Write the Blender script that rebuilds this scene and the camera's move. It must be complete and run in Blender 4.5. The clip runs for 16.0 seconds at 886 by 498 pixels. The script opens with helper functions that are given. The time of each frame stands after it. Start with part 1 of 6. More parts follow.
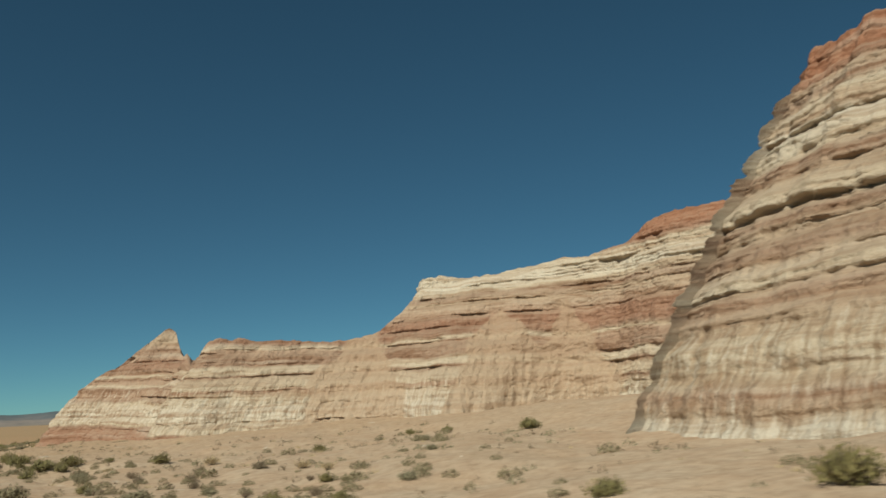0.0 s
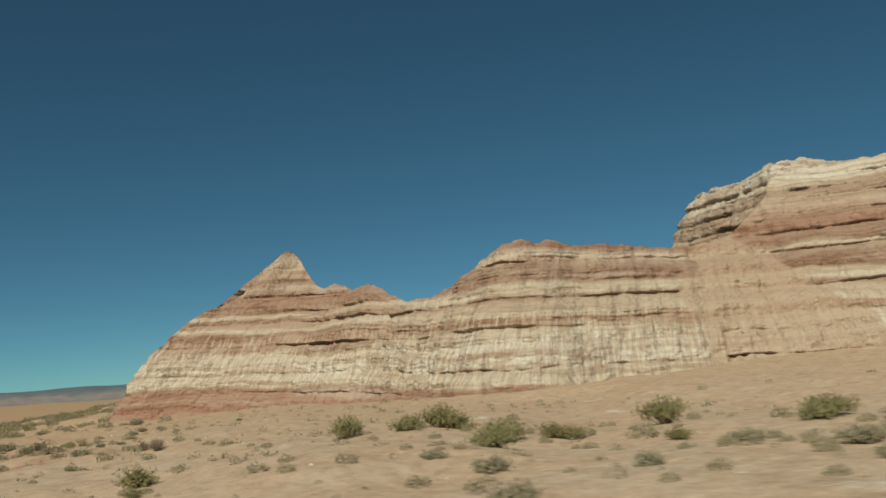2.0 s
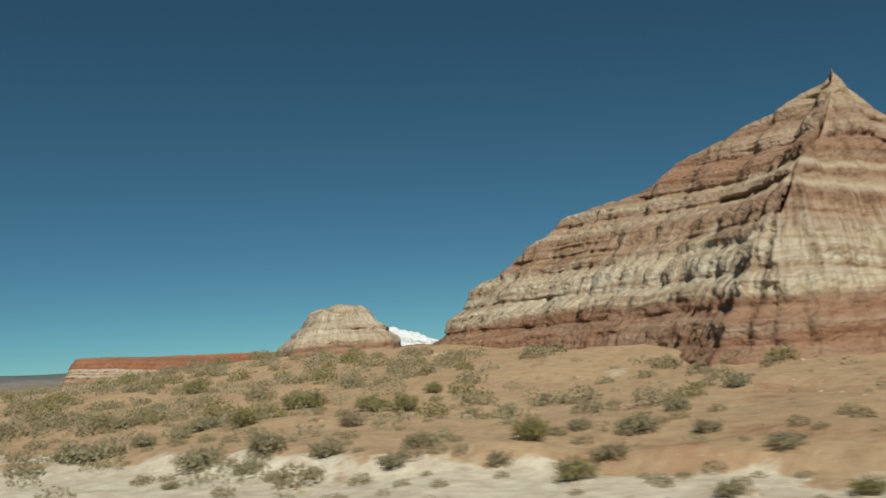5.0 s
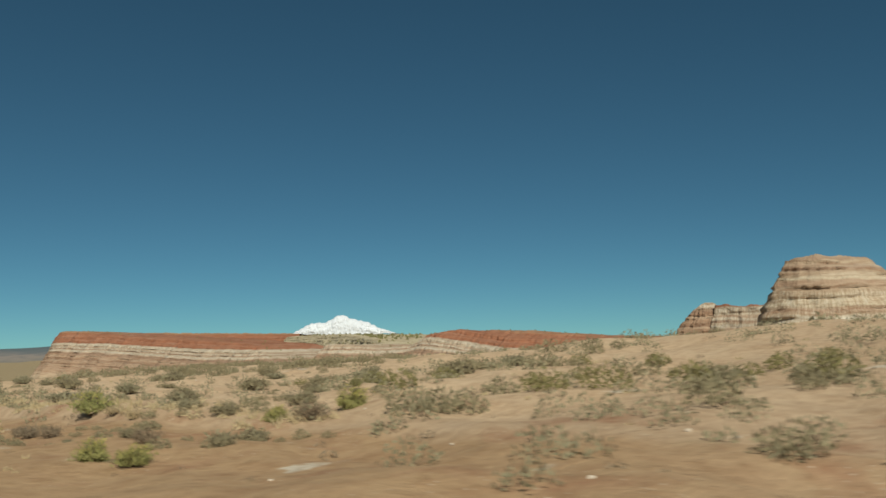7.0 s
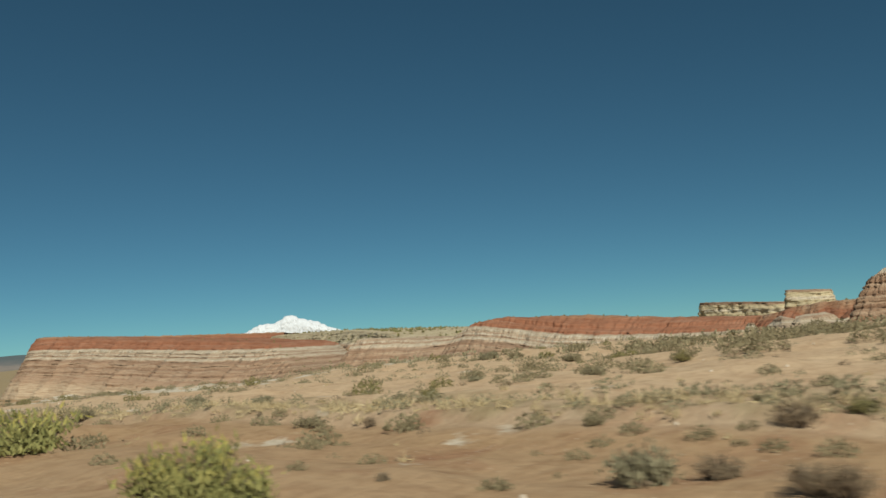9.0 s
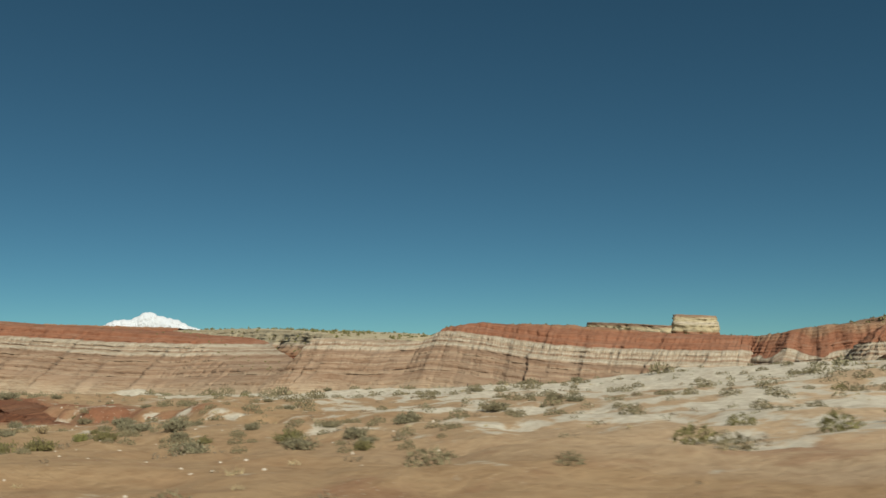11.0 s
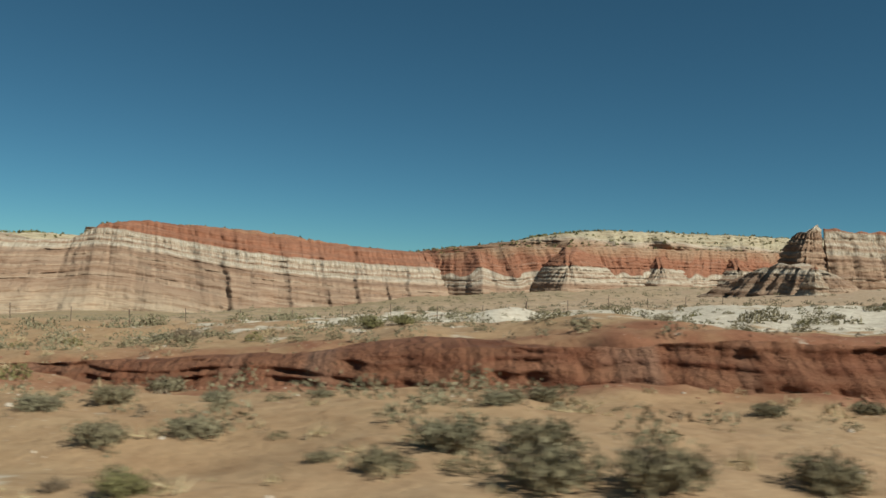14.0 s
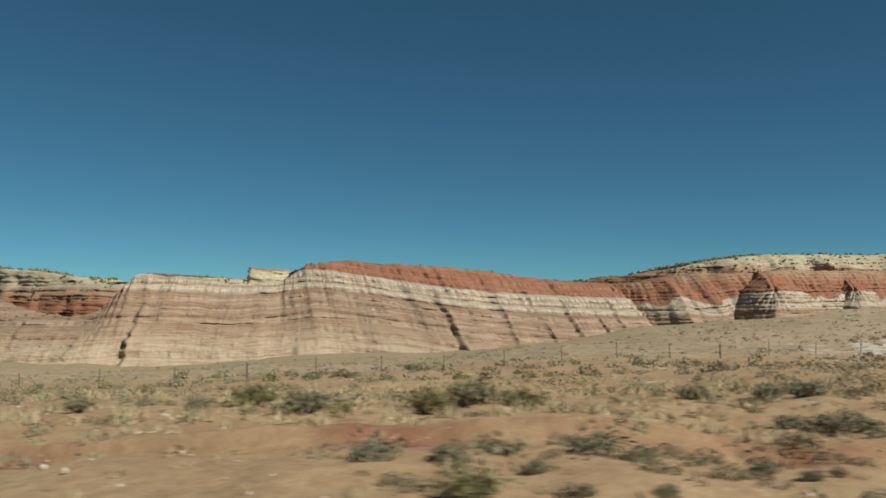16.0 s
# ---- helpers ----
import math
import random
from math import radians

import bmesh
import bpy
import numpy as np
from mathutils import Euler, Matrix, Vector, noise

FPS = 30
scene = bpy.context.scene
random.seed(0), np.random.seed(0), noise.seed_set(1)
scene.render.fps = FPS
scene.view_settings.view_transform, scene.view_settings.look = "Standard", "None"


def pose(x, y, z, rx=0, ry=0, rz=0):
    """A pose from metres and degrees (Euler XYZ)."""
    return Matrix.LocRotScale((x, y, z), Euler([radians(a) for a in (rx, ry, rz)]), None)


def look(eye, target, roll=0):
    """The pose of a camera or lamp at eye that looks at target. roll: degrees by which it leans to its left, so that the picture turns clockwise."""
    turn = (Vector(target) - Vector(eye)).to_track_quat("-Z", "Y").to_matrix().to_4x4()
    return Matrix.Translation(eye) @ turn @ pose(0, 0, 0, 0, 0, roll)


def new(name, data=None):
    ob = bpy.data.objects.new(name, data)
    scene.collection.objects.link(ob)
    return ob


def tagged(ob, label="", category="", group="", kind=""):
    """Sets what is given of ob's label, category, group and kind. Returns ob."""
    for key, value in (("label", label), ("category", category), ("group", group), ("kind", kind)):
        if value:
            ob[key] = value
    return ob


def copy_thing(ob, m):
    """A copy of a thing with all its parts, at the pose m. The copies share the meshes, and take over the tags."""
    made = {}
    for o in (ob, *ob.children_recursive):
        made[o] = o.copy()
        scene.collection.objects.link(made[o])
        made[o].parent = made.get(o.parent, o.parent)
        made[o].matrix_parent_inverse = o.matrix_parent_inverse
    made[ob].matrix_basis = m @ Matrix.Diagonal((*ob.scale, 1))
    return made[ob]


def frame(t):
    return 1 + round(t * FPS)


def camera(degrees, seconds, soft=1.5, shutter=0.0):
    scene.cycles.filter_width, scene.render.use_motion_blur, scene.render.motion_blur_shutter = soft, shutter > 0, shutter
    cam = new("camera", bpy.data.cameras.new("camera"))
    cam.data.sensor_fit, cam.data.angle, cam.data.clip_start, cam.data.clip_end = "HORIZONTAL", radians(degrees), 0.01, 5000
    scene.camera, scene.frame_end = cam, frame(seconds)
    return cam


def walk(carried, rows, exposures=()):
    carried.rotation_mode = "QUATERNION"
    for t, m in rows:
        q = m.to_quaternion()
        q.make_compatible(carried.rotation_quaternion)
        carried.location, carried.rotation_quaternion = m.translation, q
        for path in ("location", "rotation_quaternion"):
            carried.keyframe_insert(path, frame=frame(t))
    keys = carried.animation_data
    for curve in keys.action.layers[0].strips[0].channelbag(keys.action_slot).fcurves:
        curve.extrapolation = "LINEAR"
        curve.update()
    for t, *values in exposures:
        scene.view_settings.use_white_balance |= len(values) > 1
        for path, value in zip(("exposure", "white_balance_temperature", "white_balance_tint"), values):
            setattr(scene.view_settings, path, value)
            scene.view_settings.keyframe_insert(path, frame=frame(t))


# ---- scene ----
cam = camera(52.19, 16.0, soft=1.5, shutter=0.13)
PATH = [
    (0.0, pose(-0.000, -0.000, 2.000, 99.644, 2.452, 0.000)),
    (0.5, pose(-10.177, 8.252, 1.877, 97.272, 1.870, -1.034)),
    (1.0, pose(-20.019, 16.661, 1.663, 97.203, 1.216, -3.499)),
    (1.5, pose(-29.478, 25.342, 1.404, 97.211, 2.533, -8.121)),
    (2.0, pose(-38.513, 34.433, 1.134, 97.768, 3.637, -11.711)),
    (2.5, pose(-47.035, 43.886, 0.853, 97.828, 5.374, -16.922)),
    (3.0, pose(-54.976, 53.764, 0.569, 98.001, 6.098, -21.504)),
    (3.5, pose(-62.301, 64.218, 0.332, 96.452, 5.929, -26.700)),
    (4.0, pose(-68.967, 75.175, 0.125, 96.203, 4.941, -31.999)),
    (4.5, pose(-74.910, 86.577, -0.112, 96.464, 4.123, -37.128)),
    (5.0, pose(-80.115, 98.340, -0.368, 96.838, 3.522, -42.368)),
    (5.5, pose(-84.565, 110.401, -0.579, 96.881, 0.955, -45.225)),
    (6.0, pose(-88.253, 122.709, -0.759, 96.712, -0.118, -46.374)),
    (6.5, pose(-91.184, 135.215, -0.921, 96.449, -0.062, -46.489)),
    (7.0, pose(-93.372, 147.870, -1.076, 96.211, 1.235, -46.246)),
    (7.5, pose(-94.849, 160.623, -1.233, 96.117, 4.130, -46.319)),
    (8.0, pose(-95.665, 173.428, -1.405, 96.286, 4.039, -47.384)),
    (8.5, pose(-95.892, 186.246, -1.544, 96.088, 3.711, -48.587)),
    (9.0, pose(-95.718, 199.101, -1.650, 95.837, 3.390, -49.900)),
    (9.5, pose(-95.207, 211.949, -1.748, 95.796, 0.986, -51.352)),
    (10.0, pose(-94.411, 224.776, -1.849, 95.890, -0.012, -53.179)),
    (10.5, pose(-93.361, 237.585, -1.964, 96.043, -0.063, -55.620)),
    (11.0, pose(-92.076, 250.383, -2.106, 96.179, 0.421, -58.912)),
    (11.5, pose(-90.556, 263.178, -2.287, 96.223, 1.282, -63.293)),
    (12.0, pose(-88.780, 275.960, -2.525, 96.099, 0.680, -69.001)),
    (12.5, pose(-86.712, 288.671, -2.822, 95.406, -0.718, -73.716)),
    (13.0, pose(-84.454, 301.338, -3.205, 93.833, -3.295, -79.944)),
    (13.5, pose(-82.102, 313.912, -3.614, 92.100, -3.190, -86.804)),
    (14.0, pose(-79.788, 326.370, -3.993, 91.235, -2.385, -92.791)),
    (14.5, pose(-77.651, 338.835, -4.361, 91.433, -2.154, -96.881)),
    (15.0, pose(-75.734, 351.467, -4.729, 92.305, -1.077, -95.062)),
    (15.5, pose(-74.045, 364.296, -5.106, 92.969, -0.556, -92.894)),
    (16.0, pose(-72.560, 377.316, -5.462, 93.398, -0.252, -91.456)),
]
walk(cam, PATH, exposures=[(0.0, 0.05, 6500, 3.0), (5.0, 0.0, 6500, 3.0), (12.5, 0.0, 6450, 3.0), (14.0, 0.2, 6200, 3.0), (16.0, 0.22, 6150, 3.0)])

# ---------------------------------------------------------------- light
SUN_AZ, SUN_EL = 212.0, 42.0          # clockwise from +y, above the horizon
world = bpy.data.worlds.new("sky")
scene.world = world
world.use_nodes = True
wn, wl = world.node_tree.nodes, world.node_tree.links
sky = wn.new("ShaderNodeTexSky")
sky.sky_type = "NISHITA"
sky.sun_disc = False
sky.sun_elevation = radians(SUN_EL)
sky.sun_rotation = radians(SUN_AZ)
sky.altitude = 1500
sky.air_density, sky.dust_density, sky.ozone_density = 0.55, 0.0, 3.0
wn["Background"].inputs["Strength"].default_value = 0.082
soften = wn.new("ShaderNodeGamma")
soften.inputs["Gamma"].default_value = 0.92
tint = wn.new("ShaderNodeMix")
tint.data_type, tint.blend_type = "RGBA", "MULTIPLY"
tint.inputs["Factor"].default_value = 1.0
tint.inputs["B"].default_value = (0.43, 0.70, 0.645, 1.0)
wl.new(sky.outputs["Color"], soften.inputs["Color"])
wl.new(soften.outputs["Color"], tint.inputs["A"])
wl.new(tint.outputs["Result"], wn["Background"].inputs["Color"])
sun = new("sun", bpy.data.lights.new("sun", "SUN"))
sun.data.energy, sun.data.angle, sun.data.color = 4.4, radians(0.5), (1.0, 0.96, 0.88)
a, e = radians(SUN_AZ), radians(SUN_EL)
sun.matrix_world = look((math.sin(a) * math.cos(e) * 100, math.cos(a) * math.cos(e) * 100, math.sin(e) * 100), (0, 0, 0))


# ---------------------------------------------------------------- noise on arrays
def hash3(ix, iy, iz, seed):
    h = (ix.astype(np.int64) * 374761393 + iy.astype(np.int64) * 668265263 + iz.astype(np.int64) * 1274126177 + seed * 974711) & 0xFFFFFFFF
    h = ((h ^ (h >> 13)) * 1103515245) & 0xFFFFFFFF
    h = ((h ^ (h >> 16)) * 668265263) & 0xFFFFFFFF
    return ((h ^ (h >> 15)) & 0xFFFF) / 65535.0


def vnoise(x, y, z, seed=0):
    """Smooth value noise, -1 to 1."""
    x, y, z = np.broadcast_arrays(np.asarray(x, float), np.asarray(y, float), np.asarray(z, float))
    fx, fy, fz = np.floor(x), np.floor(y), np.floor(z)
    u, v, w = x - fx, y - fy, z - fz
    u, v, w = u * u * (3 - 2 * u), v * v * (3 - 2 * v), w * w * (3 - 2 * w)
    total = 0.0
    for i in (0, 1):
        for j in (0, 1):
            for k in (0, 1):
                total = total + hash3(fx + i, fy + j, fz + k, seed) * (u if i else 1 - u) * (v if j else 1 - v) * (w if k else 1 - w)
    return total * 2 - 1


def fbm(x, y, z, octaves=4, seed=0, gain=0.5):
    total, amp = 0.0, 1.0
    for o in range(octaves):
        total = total + amp * vnoise(np.asarray(x) * 2.03 ** o, np.asarray(y) * 2.03 ** o, np.asarray(z) * 2.03 ** o, seed + o * 17)
        amp *= gain
    return total


def smooth(a, b, x):
    t = np.clip((np.asarray(x, float) - a) / (b - a), 0, 1)
    return t * t * (3 - 2 * t)


# ---------------------------------------------------------------- materials
class Nodes:
    """Short hand for a node material."""

    def __init__(self, name, rough=0.9):
        self.mat = bpy.data.materials.new(name)
        self.mat.use_nodes = True
        self.n, self.l = self.mat.node_tree.nodes, self.mat.node_tree.links
        self.bsdf = self.n["Principled BSDF"]
        self.bsdf.inputs["Roughness"].default_value = rough
        self.bsdf.inputs["Specular IOR Level"].default_value = 0.25

    def put(self, value, socket):
        if hasattr(value, "is_output"):
            self.l.new(value, socket)
        elif isinstance(value, tuple):
            socket.default_value = (*value, 1.0)[:len(socket.default_value)]
        else:
            socket.default_value = value

    def coord(self, scale=(1, 1, 1), space="position"):
        if space == "position":
            out = self.n.new("ShaderNodeNewGeometry").outputs["Position"]
        else:
            out = self.n.new("ShaderNodeTexCoord").outputs["Object"]
        m = self.n.new("ShaderNodeMapping")
        m.inputs["Scale"].default_value = scale
        self.l.new(out, m.inputs["Vector"])
        return m.outputs["Vector"]

    def noise(self, scale, detail=3.0, vec=None, rough=0.55):
        t = self.n.new("ShaderNodeTexNoise")
        t.inputs["Scale"].default_value, t.inputs["Detail"].default_value, t.inputs["Roughness"].default_value = scale, detail, rough
        self.l.new(vec if vec else self.coord(), t.inputs["Vector"])
        return t.outputs["Fac"]

    def math(self, op, a, b=0.0):
        m = self.n.new("ShaderNodeMath")
        m.operation = op
        self.put(a, m.inputs[0])
        self.put(b, m.inputs[1])
        return m.outputs[0]

    def span(self, x, a, b, c=0.0, d=1.0):
        m = self.n.new("ShaderNodeMapRange")
        for i, v in enumerate((x, a, b, c, d)):
            self.put(v, m.inputs[i])
        return m.outputs[0]

    def mix(self, fac, a, b, mode="MIX"):
        m = self.n.new("ShaderNodeMix")
        m.data_type, m.blend_type = "RGBA", mode
        self.put(fac, m.inputs["Factor"])
        self.put(a, m.inputs["A"])
        self.put(b, m.inputs["B"])
        return m.outputs["Result"]

    def ramp(self, fac, stops):
        r = self.n.new("ShaderNodeValToRGB")
        els = r.color_ramp.elements
        els[0].position, els[0].color = stops[0][0], (*stops[0][1], 1)
        els[1].position, els[1].color = stops[-1][0], (*stops[-1][1], 1)
        for p, c in stops[1:-1]:
            el = els.new(p)
            el.color = (*c, 1)
        self.l.new(fac, r.inputs["Fac"])
        return r.outputs["Color"]

    def attr(self, name):
        a = self.n.new("ShaderNodeAttribute")
        a.attribute_name = name
        return a.outputs["Fac"]

    def bump(self, height, strength, distance):
        b = self.n.new("ShaderNodeBump")
        b.inputs["Strength"].default_value, b.inputs["Distance"].default_value = strength, distance
        self.l.new(height, b.inputs["Height"])
        self.l.new(b.outputs["Normal"], self.bsdf.inputs["Normal"])

    def done(self, colour):
        self.put(colour, self.bsdf.inputs["Base Color"])
        return self.mat


CREAM, WHITE, TAN, PINK = (0.60, 0.50, 0.36), (0.68, 0.61, 0.48), (0.50, 0.38, 0.26), (0.45, 0.31, 0.21)
BROWN, REDBR, ORANGE, YELLOW = (0.36, 0.235, 0.155), (0.36, 0.205, 0.13), (0.385, 0.19, 0.11), (0.58, 0.50, 0.32)
SAND = (0.51, 0.385, 0.26)


def rock(name, low, high, bands, streak=0.5, dust=0.35, dust_colour=SAND, lamina=0.75, pale_bed=0.45, wash=0.8, rilled=(-99.0, 99.0), south=()):
    """Layered sandstone and mudstone: colour by bed, thin laminae, vertical wash streaks, dust on the ledges."""
    m = Nodes(name, 0.92)
    s = m.attr("strata")
    wob = m.noise(0.22, 3.0)
    s2 = m.math("ADD", s, m.span(wob, 0.2, 0.8, -0.35, 0.35))
    col = m.ramp(m.span(s2, low, high), [((z - low) / (high - low), c) for z, c in bands])
    if south:
        y = m.n.new("ShaderNodeSeparateXYZ")
        m.l.new(m.n.new("ShaderNodeNewGeometry").outputs["Position"], y.inputs[0])
        other = m.ramp(m.span(s2, low, high), [((z - low) / (high - low), c) for z, c in south])
        col = m.mix(m.span(y.outputs[1], 106.0, 92.0), col, other)
    comb = m.n.new("ShaderNodeCombineXYZ")
    m.put(m.math("MULTIPLY", s2, 1.0), comb.inputs[2])
    pos = m.coord((0.05, 0.05, 0.0))
    add = m.n.new("ShaderNodeVectorMath")
    m.l.new(comb.outputs[0], add.inputs[0])
    m.l.new(pos, add.inputs[1])
    lam = m.noise(2.6, 3.0, add.outputs[0], 0.65)
    col = m.mix(m.span(lam, 0.46, 0.62, 0.0, lamina), col, m.mix(1.0, col, (0.60, 0.47, 0.38), "MULTIPLY"))
    lam2 = m.noise(1.1, 2.0, add.outputs[0], 0.5)
    col = m.mix(m.span(lam2, 0.55, 0.70, 0.0, pale_bed), col, (0.60, 0.50, 0.38))
    def wall(a, b):
        c = m.n.new("ShaderNodeCombineXYZ")
        m.put(m.math("MULTIPLY", m.attr("along"), a), c.inputs[0])
        m.put(m.math("MULTIPLY", s, b), c.inputs[1])
        return c.outputs[0]
    st = m.noise(1.0, 4.0, wall(1.6, 0.14), 0.65)
    col = m.mix(m.span(st, 0.35, 0.68, 0.0, streak), col, m.mix(1.0, col, (0.72, 0.62, 0.55), "MULTIPLY"))
    st2 = m.noise(1.0, 3.0, wall(0.5, 0.08), 0.6)
    col = m.mix(m.span(st2, 0.52, 0.72, 0.0, streak * 0.8), col, m.mix(0.5, col, (0.58, 0.46, 0.34)))
    rill = m.noise(1.0, 4.0, wall(3.4, 0.55), 0.7)
    pale = m.math("MULTIPLY", m.span(s2, rilled[0], rilled[0] + 0.5), m.span(s2, rilled[1], rilled[1] - 0.5))
    col = m.mix(m.math("MULTIPLY", m.span(rill, 0.49, 0.56), m.math("MULTIPLY", pale, 0.6)), col, m.mix(1.0, col, (0.64, 0.54, 0.45), "MULTIPLY"))
    col = m.mix(m.math("MULTIPLY", m.span(rill, 0.42, 0.36), m.math("MULTIPLY", pale, 0.5)), col, (0.70, 0.63, 0.50))
    talus = m.math("ADD", m.attr("talus"), m.span(m.noise(1.0, 4.0, wall(0.9, 0.2)), 0.3, 0.7, -0.3, 0.3))
    col = m.mix(m.span(talus, 0.4, 0.7, 0.0, 0.7), col, (0.46, 0.325, 0.21))
    nrm = m.n.new("ShaderNodeSeparateXYZ")
    m.l.new(m.n.new("ShaderNodeNewGeometry").outputs["Normal"], nrm.inputs[0])
    up = m.math("MULTIPLY", m.span(nrm.outputs[2], 0.45, 0.85), m.span(m.noise(0.7, 3.0), 0.3, 0.6))
    col = m.mix(m.math("MULTIPLY", up, dust), col, dust_colour)
    grain = m.noise(9.0, 5.0, None, 0.7)
    col = m.mix(m.span(grain, 0.35, 0.75, 0.0, 0.28), col, m.mix(1.0, col, (0.66, 0.6, 0.55), "MULTIPLY"))
    m.bump(m.math("ADD", m.noise(3.0, 6.0, None, 0.65), m.math("MULTIPLY", m.noise(1.0, 4.0, wall(2.4, 0.3)), wash)), 0.9, 0.4)
    return m.done(col)


rock_a = rock("banded_cliff_rock", -2.0, 27.0, [
    (-2.0, REDBR), (0.9, REDBR), (1.30, BROWN), (1.5, CREAM), (2.3, WHITE), (2.45, TAN), (2.6, WHITE), (3.9, CREAM), (4.25, BROWN), (4.5, PINK), (5.3, PINK), (5.7, BROWN),
    (6.0, CREAM), (6.3, PINK), (6.8, BROWN), (7.1, CREAM), (7.4, PINK), (7.9, BROWN), (8.3, REDBR), (8.9, REDBR), (9.3, PINK), (10.2, BROWN), (10.7, PINK), (11.2, TAN), (12.4, TAN), (13.4, BROWN), (14.0, CREAM),
    (16.2, CREAM), (16.7, REDBR), (17.4, ORANGE), (27.0, ORANGE)], 0.2, lamina=0.7, wash=0.35, rilled=(1.2, 6.0), south=[
    (-2.0, REDBR), (1.2, REDBR), (1.5, CREAM), (2.9, WHITE), (3.15, TAN), (3.4, WHITE), (4.6, CREAM), (5.25, PINK), (5.5, CREAM), (6.3, TAN), (6.5, BROWN), (6.8, CREAM), (7.25, CREAM), (7.5, BROWN),
    (8.5, BROWN), (8.9, PINK), (9.2, CREAM), (9.5, BROWN), (9.9, REDBR), (11.0, REDBR), (11.6, PINK), (12.8, TAN), (13.4, BROWN), (14.0, CREAM), (14.6, WHITE), (16.2, CREAM), (16.7, REDBR), (17.4, ORANGE), (27.0, ORANGE)])
CLAY, ROSE, UMBER, BUFF, RUST = (0.36, 0.235, 0.152), (0.405, 0.275, 0.18), (0.29, 0.185, 0.12), (0.44, 0.32, 0.22), (0.33, 0.14, 0.077)
CHALK, BONE, STRAW_ROCK = (0.575, 0.50, 0.39), (0.51, 0.425, 0.315), (0.50, 0.425, 0.28)
rock_b = rock("red_capped_cliff_rock", -18.0, 16.0, [
    (-18.0, SAND), (-14.2, ROSE), (-12.8, CLAY), (-12.3, BUFF), (-11.6, ROSE), (-10.8, UMBER), (-10.2, ROSE), (-9.6, CLAY), (-9.1, BUFF), (-8.6, UMBER), (-7.8, CLAY), (-7.2, ROSE), (-6.8, BUFF), (-6.3, CLAY), (-5.4, UMBER),
    (-4.8, BUFF), (-4.3, CHALK), (-3.6, BONE), (-3.2, CLAY), (-2.6, CHALK), (-2.0, BUFF), (-1.5, BONE), (-0.6, CHALK), (-0.15, BONE), (0.15, RUST), (4.9, RUST), (5.8, (0.35, 0.18, 0.10)), (8.6, (0.40, 0.26, 0.16)), (9.8, BUFF),
    (10.6, BONE), (11.6, STRAW_ROCK), (16.0, STRAW_ROCK)], 0.12, 0.08, lamina=0.6, pale_bed=0.12, wash=0.35, rilled=(-4.6, 0.4))
rock_c = rock("pale_caprock", -30.0, 22.0, [
    (-30.0, ORANGE), (-2.0, ORANGE), (0.0, YELLOW), (6.0, YELLOW), (9.0, WHITE), (12.0, YELLOW), (15.5, YELLOW), (17.0, BROWN), (22.0, UMBER)], 0.4, rilled=(90.0, 99.0))
rock_d = rock("cream_butte_rock", -2.0, 27.0, [
    (-2.0, SAND), (0.0, WHITE), (2.2, WHITE), (2.7, TAN), (3.4, PINK), (3.9, CREAM), (5.4, CREAM), (6.2, TAN), (7.4, PINK), (8.0, CREAM), (8.8, TAN), (9.4, BROWN), (10.4, TAN), (11.0, BROWN), (11.8, CREAM),
    (13.2, TAN), (14.2, BROWN), (14.8, CREAM), (16.4, WHITE), (17.0, TAN), (18.0, CREAM), (18.8, BROWN), (19.4, TAN), (20.2, REDBR), (20.8, ORANGE), (27.0, ORANGE)], 0.2, lamina=0.65, wash=0.35, rilled=(-2.5, 6.5))
rock_red = rock("red_bank_earth", -1.0, 3.0, [(-1.0, (0.28, 0.125, 0.066)), (0.2, (0.24, 0.098, 0.052)), (0.5, (0.29, 0.13, 0.069)), (0.8, (0.25, 0.102, 0.055)), (1.4, (0.29, 0.13, 0.068)), (3.0, (0.32, 0.16, 0.088))],
                0.6, 0.4, (0.31, 0.155, 0.085), pale_bed=0.0, rilled=(90.0, 99.0))


